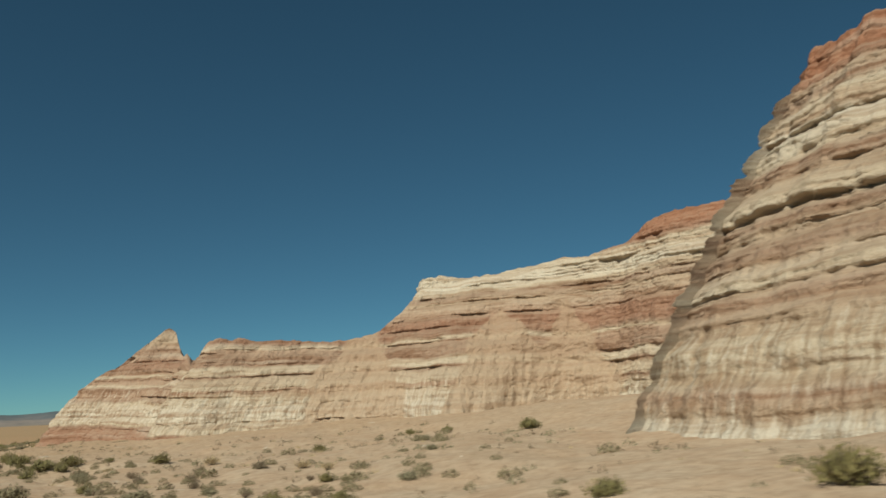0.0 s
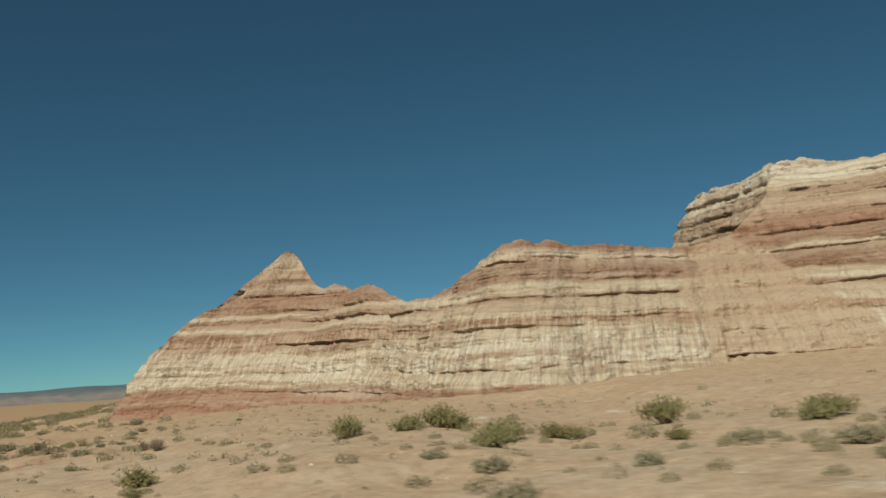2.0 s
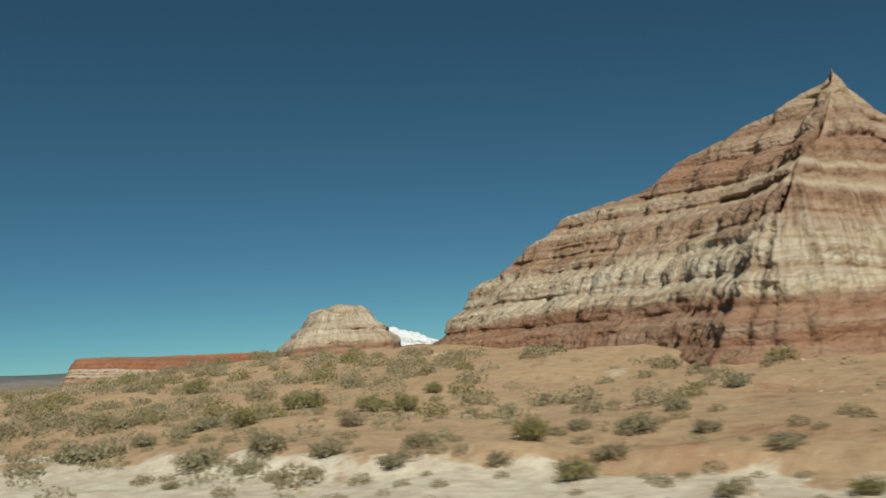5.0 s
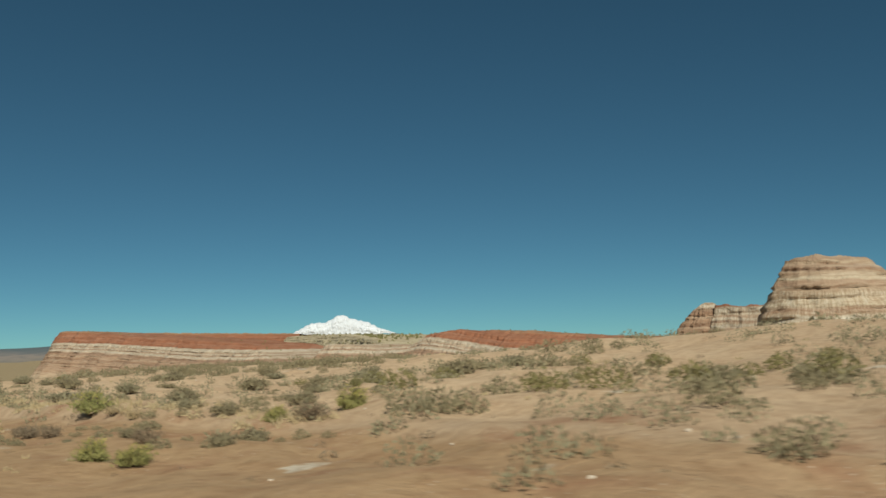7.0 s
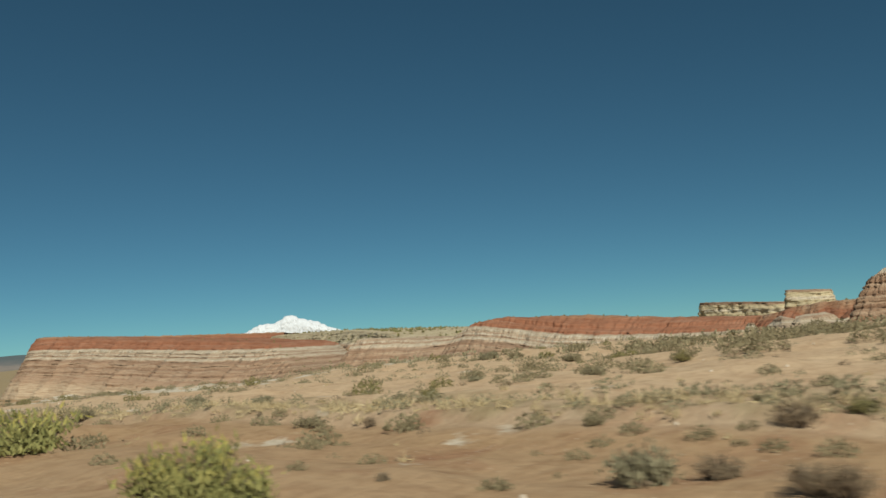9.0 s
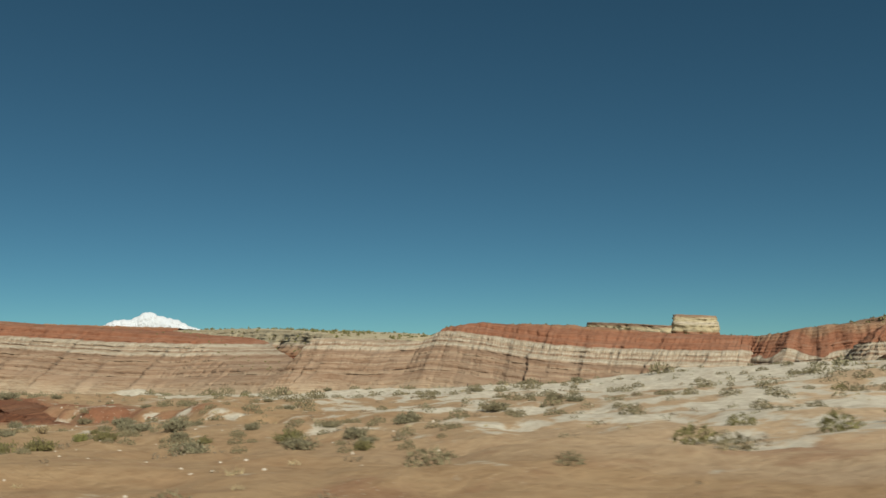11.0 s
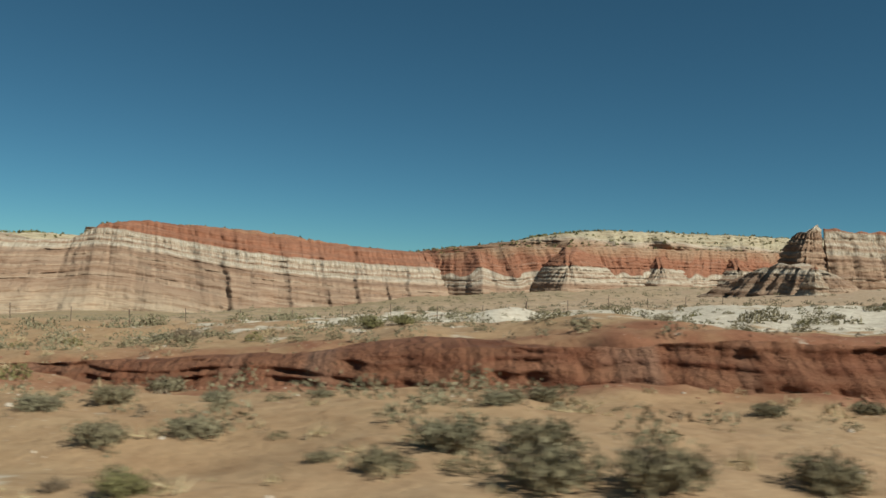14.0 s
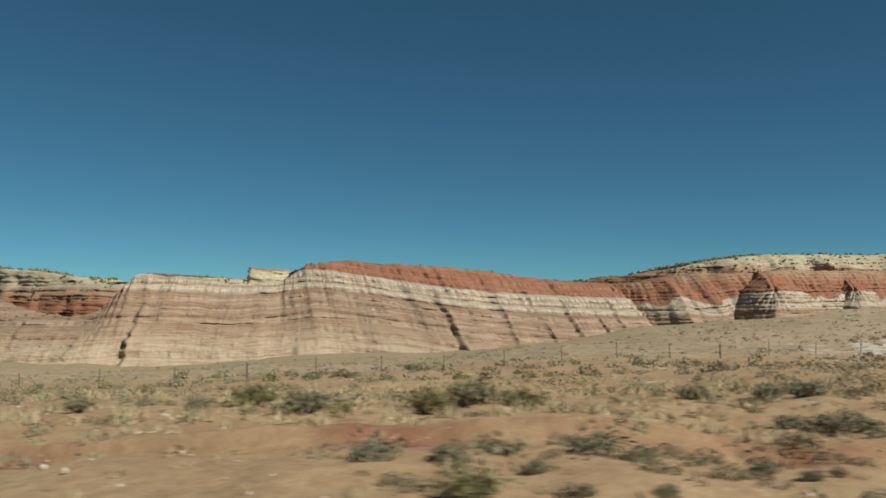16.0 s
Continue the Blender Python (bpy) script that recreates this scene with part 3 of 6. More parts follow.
def cliff(name, stations, mat, du, dv, seed, cuts, closed=False, ledge=0.5, flute=0.25, lump=1.0, bow=1.15, plateau=0.0, bury=1.2, fine=0.17, beds=(0.25, 1.1), rough_crest=1.0, relief=None, step=0.7, talus=None, cleft=0.0, base=None, spur=(0.0, 20.0), noses=(), coarse=(), slump=0.0):
    """A rock mass lofted from its foot line to its crest line. Stations: foot x, y, crest x, y, z, height of the reference bed.
    cuts: names of its parts, each with the height above the reference bed at which it ends."""
    mid = np.array(stations, float)
    length = np.sum(np.linalg.norm(np.diff(0.6 * mid[:, :2] + 0.4 * mid[:, 2:4], axis=0), axis=1))
    n = max(12, int(length / du))
    S, s, total = resample(stations, n, closed, coarse)
    foot, crest, cz, ds = S[:, :2], S[:, 2:4], S[:, 4], S[:, 5]
    fz = land(foot[:, 0], foot[:, 1], False) - bury if base is None else 0 * cz + base
    rows = max(8, int((cz - fz).max() / dv))
    v = np.linspace(0, 1, rows)[:, None]
    out = foot - crest
    out = out / (np.linalg.norm(out, axis=1, keepdims=True) + 1e-6)
    k = max(1, int(2.0 / du))
    ker = np.ones(2 * k + 1) / (2 * k + 1)
    out = np.stack([np.convolve(np.pad(out[:, q], k, mode="wrap" if closed else "edge"), ker, "valid") for q in (0, 1)], 1)
    out /= np.linalg.norm(out, axis=1, keepdims=True) + 1e-6
    cz = cz + rough_crest * (0.20 * fbm(s * 0.35, seed, 0, 3, seed) + 0.14 * np.round(2 * vnoise(s * 0.8, seed, 0, seed + 3)) / 2 + 0.06 * vnoise(s * 2.3, seed, 0, seed + 4))
    z = fz + (cz - fz) * v
    tz, tp, tg, ti, tw, tn = bed_table(seed, thin=beds[0], thick=beds[1])
    wave = 0.25 * vnoise(s * 0.05, seed, 0, seed + 9) + 0.06 * vnoise(s * 0.35, seed, 0, seed + 10)
    zs = z - ds + wave
    g = np.interp(zs, tz, tg)
    g = (g - g[:1]) / np.maximum(g[-1:] - g[:1], 1e-3)
    f = ((1 - step) * v + step * g) ** bow
    px = foot[:, 0] * (1 - f) + crest[:, 0] * f
    py = foot[:, 1] * (1 - f) + crest[:, 1] * f
    su = np.broadcast_to(s, z.shape)
    zw = zs + 0.14 * vnoise(su * 0.3, z * 0.3, 3, seed + 2) + 0.05 * vnoise(su * 1.1, z * 0.5, 6, seed + 2)
    at = np.clip(np.searchsorted(tz, zw), 0, len(tz) - 1)
    bed, wide = ti[at], tw[at]
    # each bed comes and goes along the cliff and swells into pillows, hollowed out below
    cell = su / wide + bed + 0.4 * vnoise(su * 0.5, bed, 0, seed + 50)
    edge = np.abs(cell - np.floor(cell) - 0.5) * 2
    swell = np.sqrt(np.clip(1 - edge ** 3, 0, 1)) * (0.75 + 0.45 * vnoise(np.floor(cell), bed, 0, seed + 53))
    run = np.clip(0.7 + 1.0 * vnoise(su * 0.13, bed, 0, seed + 51) + 0.3 * vnoise(su * 0.9, bed, 0, seed + 52), 0.0, 1.4)
    hard = np.interp(zw, tz, tp) * (0.3 + 0.8 * swell) * run
    hollow = np.interp(zw, tz, tn) * np.clip(swell * 1.3 - 0.25, 0, 1.2) * run
    thin_z, thin_p, _, thin_i, _, _ = bed_table(seed + 100, thin=0.09, thick=0.28)
    hard2 = np.interp(zw, thin_z, thin_p) * np.clip(0.6 + 1.2 * vnoise(su * 0.5, thin_i[np.clip(np.searchsorted(thin_z, zw), 0, len(thin_z) - 1)], 0, seed + 54), 0, 1.6)
    fade = smooth(-0.6, 0.45, fbm(su * 0.10, zs * 0.5, 0, 2, seed + 4))
    lean = su + 0.25 * vnoise(su * 0.7, z * 0.6, 1, seed)
    fl = 0.40 * (1 - np.abs(vnoise(lean * 0.7, z * 0.10, 0, seed + 5))) + 0.34 * (1 - np.abs(vnoise(lean * 1.5, z * 0.22, 3, seed + 6))) + 0.26 * (1 - np.abs(vnoise(lean * 2.7, z * 0.4, 8, seed + 16)))
    env = smooth(1.0, 0.93, v) * smooth(0.0, 0.05, v)
    disp = lump * (fbm(su * 0.06, z * 0.05, 0, 2, seed + 7) + 0.55 * fbm(su * 0.22, z * 0.10, 5, 3, seed + 8)) * (0.2 + 0.8 * smooth(1.0, 0.7, v))
    if relief:
        lev, fac, flu = zip(*relief)
        ledge, flute = ledge * np.interp(zs, lev, fac), flute * np.interp(zs, lev, flu)
    if spur[0] > 0:
        saw = (su / spur[1] + 0.5 * vnoise(su * 0.04, 1.5, 0, seed + 41)) % 1.0
        disp = disp + spur[0] * (1 - 0.9 * v) * smooth(0, 0.15, v + 0.1) * (np.abs(saw - 0.5) * 4 - 1)
    ridge = np.zeros_like(z)
    for ny, depth, left, right in noses:
        u = s - s[np.abs(foot[:, 1] - ny).argmin()] + 1.2 * vnoise(z * 0.2, ny, 0, seed + 61) + 0.3 * vnoise(z * 0.9, ny, 0, seed + 63)
        shape = np.where(u < 0, np.clip(1 + u / left, 0, 1), np.clip(1 - u / right, 0, 1) ** 1.4)
        ridge = np.maximum(ridge, shape)
        disp = disp + depth * shape * np.clip(1.08 - v, 0, 1) ** 0.75 * np.clip(0.85 + 0.6 * vnoise(zs * 0.3, ny, 0, seed + 62), 0.2, 1.4)
    fan = np.zeros_like(z)
    if talus:
        fan = talus(px, py, zs)
        ledge = ledge * (1 - 0.9 * fan)
        flute = flute * (1 + 0.2 * fan)
    if cleft > 0:
        slit = np.exp(-(vnoise(su * 0.07 + 0.02 * zs, zs * 0.03, 11, seed + 31) / 0.05) ** 2) + 0.6 * np.exp(-(vnoise(su * 0.19, zs * 0.05, 13, seed + 32) / 0.07) ** 2)
        disp = disp - cleft * slit * env * smooth(-11, -5, zs) * smooth(-0.3, 0.3, vnoise(su * 0.025, 3, 0, seed + 33)) * (1 - 0.7 * smooth(0, 2, zs))
    disp = disp + env * (ledge * (hard * (0.45 + 0.85 * fade) - 0.9 * hollow * (0.3 + 0.9 * fade)) + 0.35 * ledge * hard2 + flute * (fl - 0.75) * (1.25 - np.clip(hard, 0, 1)) * 2.4)
    disp = disp + fine * fbm(su * 1.1, z * 1.6, 2.2, 4, seed + 12, 0.6) * (0.3 + 0.7 * env)
    V = np.stack([px + out[:, 0] * disp, py + out[:, 1] * disp, z], -1)
    strata = zs + slump * (1 - ridge) ** 2 * smooth(-9.0, -3.0, zs) * (1 + 0.5 * vnoise(su * 0.3, zs * 0.2, 0, seed + 71))
    top = None
    if plateau > 0:
        back, sb = [], []
        for step, drop in ((0.05, -0.015), (0.15, -0.01), (0.35, 0.0), (0.6, 0.005), (1.0, 0.02), (1.25, 0.6), (1.5, 1.4)):
            bx, by = crest[:, 0] - out[:, 0] * plateau * step, crest[:, 1] - out[:, 1] * plateau * step
            bz = cz - drop * (cz - fz) + 0.5 * fbm(bx * 0.08, by * 0.08, 0, 3, seed + 20) * min(1, step * 4)
            back.append(np.stack([bx, by, bz], -1))
            sb.append(bz - ds)
        top = np.array(back)[:5]
        V = np.concatenate([V, np.array(back)])
        strata = np.concatenate([strata, np.array(sb)])
        fan = np.concatenate([fan, np.repeat(fan[-1:], len(sb), 0)])
    if closed:
        # the top, drawn in towards the spine between the two sides
        ring = V[-1]
        gap = np.linalg.norm(ring[:, None, :2] - ring[None, :, :2], axis=2) + 1000.0 * (out @ out.T > -0.1)
        j = gap.argmin(1)
        ok = gap[np.arange(len(j)), j] < 40
        spine = np.where(ok[:, None], 0.5 * (ring + ring[j]), ring - 0.8 * np.concatenate([out, np.zeros((len(out), 1))], 1))
        spine[:, 2] = np.minimum(ring[:, 2], np.where(ok, ring[j][:, 2], ring[:, 2])) - 0.05
        V = np.concatenate([V, [ring * 0.6 + spine * 0.4, ring * 0.15 + spine * 0.85, 1.3 * spine - 0.3 * ring - np.array([0, 0, 0.25])]])
        strata = np.concatenate([strata, np.repeat(strata[-1:], 3, 0)])
        fan = np.concatenate([fan, np.repeat(fan[-1:], 3, 0)])
    rows, cols = V.shape[:2]
    faces = np.array(grid_faces(rows, cols, closed))
    verts, st, al, ta = V.reshape(-1, 3), strata.ravel(), np.broadcast_to(s, (rows, cols)).ravel(), fan.ravel()
    level = st[faces].mean(1)
    root = new(name)
    low = -1e9
    for i, (part_name, high) in enumerate(cuts):
        sel = faces[(level >= low) & (level < high)]
        used, idx = np.unique(sel, return_inverse=True)
        polys = idx.reshape(-1, 4).tolist()
        pv, ps, pa = verts[used], st[used], al[used]
        if polys:
            mesh_object(part_name, pv.tolist(), polys, mat, root, True, [("strata", ps), ("along", pa), ("talus", ta[used])])
        low = high
    return root, top


# foot x, y, crest x, y, z, height of the reference bed
BUTTE = [
    (8.4, 42.1, 22.2, 49.6, 22.2, 0), (10.4, 33.0, 23.4, 45.6, 22.3, 0), (14.0, 27.0, 26.2, 43.2, 22.0, 0), (21.0, 20.0, 32.0, 41.0, 22.0, 0),
    (31.0, 13.0, 40.0, 34.0, 22.6, 0), (45.0, 8.0, 48.0, 30.0, 22.4, 0), (62.0, 22.0, 50.0, 34.0, 22.0, 0), (58.0, 48.0, 44.0, 46.0, 22.0, 0),
    (40.0, 62.0, 34.0, 52.0, 22.4, 0), (25.0, 58.0, 29.4, 53.0, 22.3, 0), (17.0, 48.6, 24.4, 51.0, 22.2, 0)]
RIDGE_FRONT = [
    (24.0, 58.0, 32.0, 66.0, 17.5, 0), (18.5, 64.0, 24.0, 70.0, 17.2, 0), (15.0, 69.0, 19.4, 73.6, 16.9, 0), (13.0, 74.5, 16.5, 78.0, 15.3, 0), (9.0, 76.5, 12.5, 82.0, 14.6, 0),
    (4.2, 74.4, 7.0, 86.5, 14.3, 0), (-1.0, 73.8, 3.0, 89.5, 13.9, 0), (-4.0, 78.2, -1.0, 91.0, 13.6, 0), (-8.5, 80.5, -5.4, 90.6, 9.8, 0), (-13.5, 81.0, -9.6, 90.2, 8.6, 0),
    (-19.5, 80.8, -16.0, 89.6, 8.5, 0), (-24.0, 81.0, -20.0, 89.2, 9.0, 0), (-27.0, 83.5, -22.4, 89.0, 9.0, 0), (-28.4, 88.0, -24.4, 91.6, 7.6, 0)]
RIDGE_NOSE = [
    (-29.6, 93.0, -26.0, 96.0, 6.4, 0), (-31.5, 97.3, -27.6, 100.6, 6.8, 0), (-33.5, 100.6, -29.2, 105.0, 8.3, 0), (-35.5, 103.2, -30.4, 109.2, 8.5, 0), (-37.6, 105.4, -31.4, 112.4, 9.2, 0),
    (-39.6, 107.2, -32.9, 114.9, 9.4, 0), (-41.0, 108.3, -34.2, 117.4, 12.3, 0), (-42.2, 109.0, -35.2, 117.3, 12.7, 0), (-43.2, 109.7, -36.2, 116.9, 12.0, 0), (-44.6, 110.4, -38.2, 116.5, 9.9, 0), (-46.8, 111.2, -41.0, 115.9, 8.1, 0), (-49.2, 112.0, -43.8, 115.4, 6.7, 0),
    (-51.0, 113.4, -46.4, 115.1, 4.5, 0), (-51.6, 115.8, -46.6, 115.4, 4.3, 0), (-50.6, 118.0, -43.6, 115.9, 6.6, 0), (-49.6, 120.0, -39.8, 116.1, 9.1, 0), (-48.8, 122.0, -36.6, 116.8, 11.8, 0), (-48.2, 123.4, -35.5, 117.2, 12.6, 0), (-47.8, 124.4, -34.9, 117.5, 12.5, 0)]
RIDGE_FAR = [
    (-47.0, 126.0, -36.0, 120.6, 11.2, 0), (-46.2, 128.0, -37.2, 123.8, 9.7, 0), (-45.4, 131.0, -38.4, 127.2, 8.0, 0), (-44.8, 134.6, -39.6, 131.0, 7.2, 0), (-44.4, 138.8, -41.0, 134.6, 5.0, 0), (-43.4, 142.5, -41.6, 138.0, 3.1, 0), (-39.0, 143.0, -39.5, 138.0, 3.0, 0)]
RIDGE_BACK = [(-30.0, 134.0, -35.5, 127.0, 6.8, 0), (-24.0, 124.0, -33.4, 119.4, 9.0, 0), (-22.0, 116.0, -29.6, 113.6, 8.0, 0), (-17.0, 108.0, -27.4, 106.6, 7.2, 0), (-14.0, 101.0, -25.0, 99.0, 5.6, 0), (-10.0, 98.0, -20.4, 92.4, 7.6, 0),
              (-6.0, 97.0, -10.0, 93.0, 7.4, 0), (2.0, 103.0, -3.0, 95.0, 10.0, 0), (12.0, 102.0, 2.0, 94.0, 13.2, 0), (26.0, 98.0, 12.0, 86.5, 13.8, 0), (44.0, 84.0, 24.0, 76.0, 16.0, 0), (48.0, 66.0, 34.0, 69.0, 16.4, 0)]
A_PARTS = [("red_skirt", 1.35), ("fluted_wall", 4.4), ("ledged_wall", 9.0), ("upper_wall", 16.5), ("summit", 99.0)]
tagged(cliff("sandstone_butte", [(*p[:4], p[4] - 1.1, -1.45) for p in BUTTE], rock_d, 0.15, 0.075, 3, A_PARTS, True, 0.62, 0.30, 0.8, 1.22, coarse=(5, 9), beds=(0.35, 1.25), relief=[(-2, 0.05, 0.6), (5.5, 0.12, 1.0), (6.5, 0.6, 0.6), (9, 0.9, 0.5), (11, 1.05, 0.45), (19.5, 1.0, 0.5), (20.6, 0.25, 0.5), (24, 0.15, 0.5)])[0], "tall cream and brown banded sandstone butte with a red cap", "butte")
def fans(px, py, zs):
    """Sandy debris fans in the bay of the ridge."""
    fan = np.zeros_like(px)
    for cx, wide in ((-7.5, 0.42), (6.0, 0.5), (11.0, 0.4)):
        half = 0.6 + (13.2 - zs) * wide + 1.3 * vnoise(px * 0.25, zs * 0.45, 0, 77) + 0.5 * vnoise(px * 0.8, zs * 1.1, 0, 78)
        fan = np.maximum(fan, smooth(0.6, -0.6, np.abs(px - cx) - half))
    return fan * smooth(73.0, 75.0, py + 0 * px) * (1 - smooth(93, 97, py)) * smooth(1.2, 2.6, zs) * (1 - smooth(11.8, 13.2, zs + 0.8 * vnoise(px * 0.4, 2.0, 0, 79)))


def dipping(stations):
    """The beds sink a little towards the south."""
    return [(*p[:5], -1.45 * min(1.0, max(0.0, (113.0 - p[1]) / 27.0))) for p in stations]


tagged(cliff("sandstone_ridge", dipping(RIDGE_FRONT + RIDGE_NOSE + RIDGE_FAR + RIDGE_BACK), rock_a, 0.135, 0.075, 7, A_PARTS, True, 0.36, 0.34, 0.8, 1.05, coarse=(41, 53), talus=fans, beds=(0.3, 1.0), relief=[(-2, 0.1, 0.6), (1.0, 0.25, 0.8), (1.5, 0.22, 1.2), (4.0, 0.22, 1.2), (4.6, 0.95, 0.6), (6.0, 0.7, 0.8), (7.0, 1.0, 0.5), (9.0, 0.9, 0.4), (10.5, 0.6, 0.5), (12.6, 0.8, 0.4), (13.6, 1.3, 0.3), (16, 1.1, 0.3), (17.5, 0.5, 0.3)])[0],
       "banded cream, tan and red-brown ridge with a pointed peak", "ridge")
CAPROCK_BED = -1.45
CAPROCK = [(-5.2, 90.0, -1.6, 92.0, 14.4, 0), (-4.4, 98.0, -1.5, 98.0, 14.2, 0), (-4.0, 106.0, -1.2, 104.0, 14.6, 0), (2.0, 110.0, 2.0, 106.0, 14.4, 0), (10.0, 104.0, 7.0, 102.0, 14.0, 0), (12.0, 94.0, 9.0, 94.0, 13.8, 0),
           (6.0, 86.8, 5.0, 90.0, 13.8, 0), (0.0, 87.4, 0.8, 90.6, 14.7, 0)]
tagged(cliff("caprock", [(*p[:5], CAPROCK_BED) for p in CAPROCK], rock_a, 0.22, 0.10, 8, [("banded_base", 14.0), ("white_cap", 99.0)], True, 0.32, 0.2, 0.5, 1.2, base=7.6, beds=(0.3, 0.9))[0], "blocky white caprock on the shoulder of the ridge", "caprock")
DOME = [(-48.9, 147.0, -45.8, 147.6, 3.1, -0.4), (-46.2, 143.8, -44.8, 146.8, 3.5, -0.4), (-43.0, 143.2, -43.2, 146.8, 3.5, -0.4), (-40.4, 145.6, -42.4, 147.6, 3.3, -0.4),
        (-40.0, 150.0, -42.6, 148.6, 3.2, -0.4), (-42.6, 153.0, -43.6, 149.0, 3.4, -0.4), (-47.0, 151.6, -45.2, 148.6, 3.3, -0.4)]
tagged(cliff("rock_dome", DOME, rock_a, 0.22, 0.10, 11, [("red_skirt", 2.4), ("pale_cap", 99.0)], True, 0.16, 0.12, 0.3, 2.2, rough_crest=0.3)[0], "small pale rounded rock dome with a red base", "rock dome")
KNOB = [(31.5, 204.5, 36.0, 202.4, 10.2, -4.5), (30.0, 199.0, 36.0, 200.0, 10.8, -4.5), (34.0, 191.0, 39.0, 197.0, 11.0, -4.5), (44.0, 185.0, 45.0, 194.0, 10.8, -4.5), (56.0, 189.0, 50.0, 195.0, 10.2, -4.5),
        (58.0, 199.0, 50.0, 198.0, 10.2, -4.5), (50.0, 208.0, 46.0, 202.0, 10.4, -4.5), (39.0, 208.5, 39.5, 203.0, 10.4, -4.5)]
tagged(cliff("sandstone_dome", [(*p[:5], -0.5) for p in KNOB], rock_d, 0.5, 0.22, 13, [("banded_base", 6.0), ("pale_cap", 99.0)], True, 0.45, 0.25, 0.7, 1.6)[0], "pale banded sandstone dome behind the sand rise", "rock dome")
HOODOO = [(85.6, 252.0, 91.8, 247.4, 6.0, 11.0), (88.4, 246.6, 92.6, 245.8, 7.3, 11.0), (90.4, 242.2, 93.6, 244.7, 7.6, 11.0), (94.6, 240.6, 95.6, 244.3, 7.5, 11.0), (101.0, 241.0, 97.8, 244.6, 6.8, 11.0),
          (105.0, 246.0, 99.5, 246.0, 5.2, 11.0), (101.0, 252.0, 97.5, 248.2, 5.2, 11.0), (93.0, 254.0, 94.0, 248.2, 6.0, 11.0)]
tagged(cliff("hoodoo_tower", HOODOO, rock_b, 0.25, 0.14, 17, [("banded_base", -9.0), ("dark_spire", 99.0)], True, 0.32, 0.6, 0.7, 1.15, rough_crest=0.3)[0], "dark weathered banded rock spire on a low ridge", "rock tower")
SPUR = [(81.0, 273.0, 80.0, 267.0, -4.4, 2.0), (77.0, 270.0, 78.5, 264.6, -2.8, 2.0), (72.5, 266.5, 76.0, 260.8, -0.8, 2.0), (67.5, 263.4, 72.0, 258.8, -1.3, 2.0), (62.5, 260.0, 67.0, 257.2, -2.2, 2.0), (61.0, 254.0, 66.5, 255.0, -2.4, 2.0),
        (68.0, 248.0, 72.0, 254.5, -1.6, 2.0), (80.0, 246.0, 79.0, 253.0, -0.6, 2.0), (90.0, 252.0, 83.0, 256.0, -0.8, 2.0), (90.0, 264.0, 83.0, 261.0, -2.0, 2.0), (86.0, 272.0, 82.0, 266.0, -4.0, 2.0)]
tagged(cliff("rock_spur", SPUR, rock_b, 0.35, 0.16, 18, [("banded_wall", 99.0)], True, 0.25, 0.7, 0.8, 1.2, spur=(0.8, 5.0))[0], "low dark striped rock spur below the spire", "rock spur")
PINNACLE = [(58.6, 260.6, 61.0, 260.4, -1.5, -1.5), (60.2, 257.6, 61.2, 260.0, -1.3, -1.5), (63.6, 258.2, 61.6, 260.2, -1.5, -1.5), (64.4, 262.0, 61.6, 260.7, -1.5, -1.5), (61.0, 263.2, 61.2, 260.8, -1.5, -1.5)]
tagged(cliff("rock_pinnacle", PINNACLE, rock_b, 0.2, 0.12, 19, [("pale_cone", 99.0)], True, 0.35, 0.25, 0.3, 1.6)[0], "small pale rock pinnacle on scrubby ground", "pinnacle")
BLOCK = [(89.4, 243.6, 94.2, 243.4, 7.0, 6.4), (90.0, 236.0, 94.6, 236.6, 6.6, 6.4), (91.5, 228.0, 96.2, 230.0, 7.1, 6.4), (96.0, 218.0, 100.0, 222.0, 7.0, 6.4), (105.0, 211.0, 105.0, 217.0, 6.8, 6.4),
         (116.0, 216.0, 108.0, 219.0, 6.6, 6.4), (112.0, 228.0, 105.0, 227.0, 6.8, 6.4), (104.0, 237.0, 100.0, 234.0, 6.4, 6.4), (98.0, 243.0, 96.0, 241.0, 6.2, 6.4)]
tagged(cliff("rock_block", BLOCK, rock_b, 0.45, 0.2, 20, [("banded_wall", -1.0), ("red_cap", 99.0)], True, 0.35, 0.5, 0.6, 1.3, spur=(0.5, 9.0))[0], "striped pale and red rock block beside the spire", "rock block")
SCARP_LEFT = [
    (330.0, 720.0, 350.0, 730.0, 12.0, 6.0), (180.0, 705.0, 190.0, 720.0, 12.8, 6.0), (118.0, 680.0, 135.0, 676.0, 12.4, 6.0), (112.0, 650.0, 138.0, 655.0, 12.0, 6.0), (114.0, 615.0, 144.0, 615.0, 8.8, 4.5),
    (120.0, 575.0, 150.0, 575.0, 6.5, 2.5), (124.0, 538.0, 155.0, 538.0, 3.8, 0.6), (128.0, 510.0, 160.0, 514.0, 1.6, -0.4), (126.0, 490.0, 152.0, 492.0, -7.0, 0.4), (124.0, 468.0, 142.0, 469.0, -10.0, 1.4)]
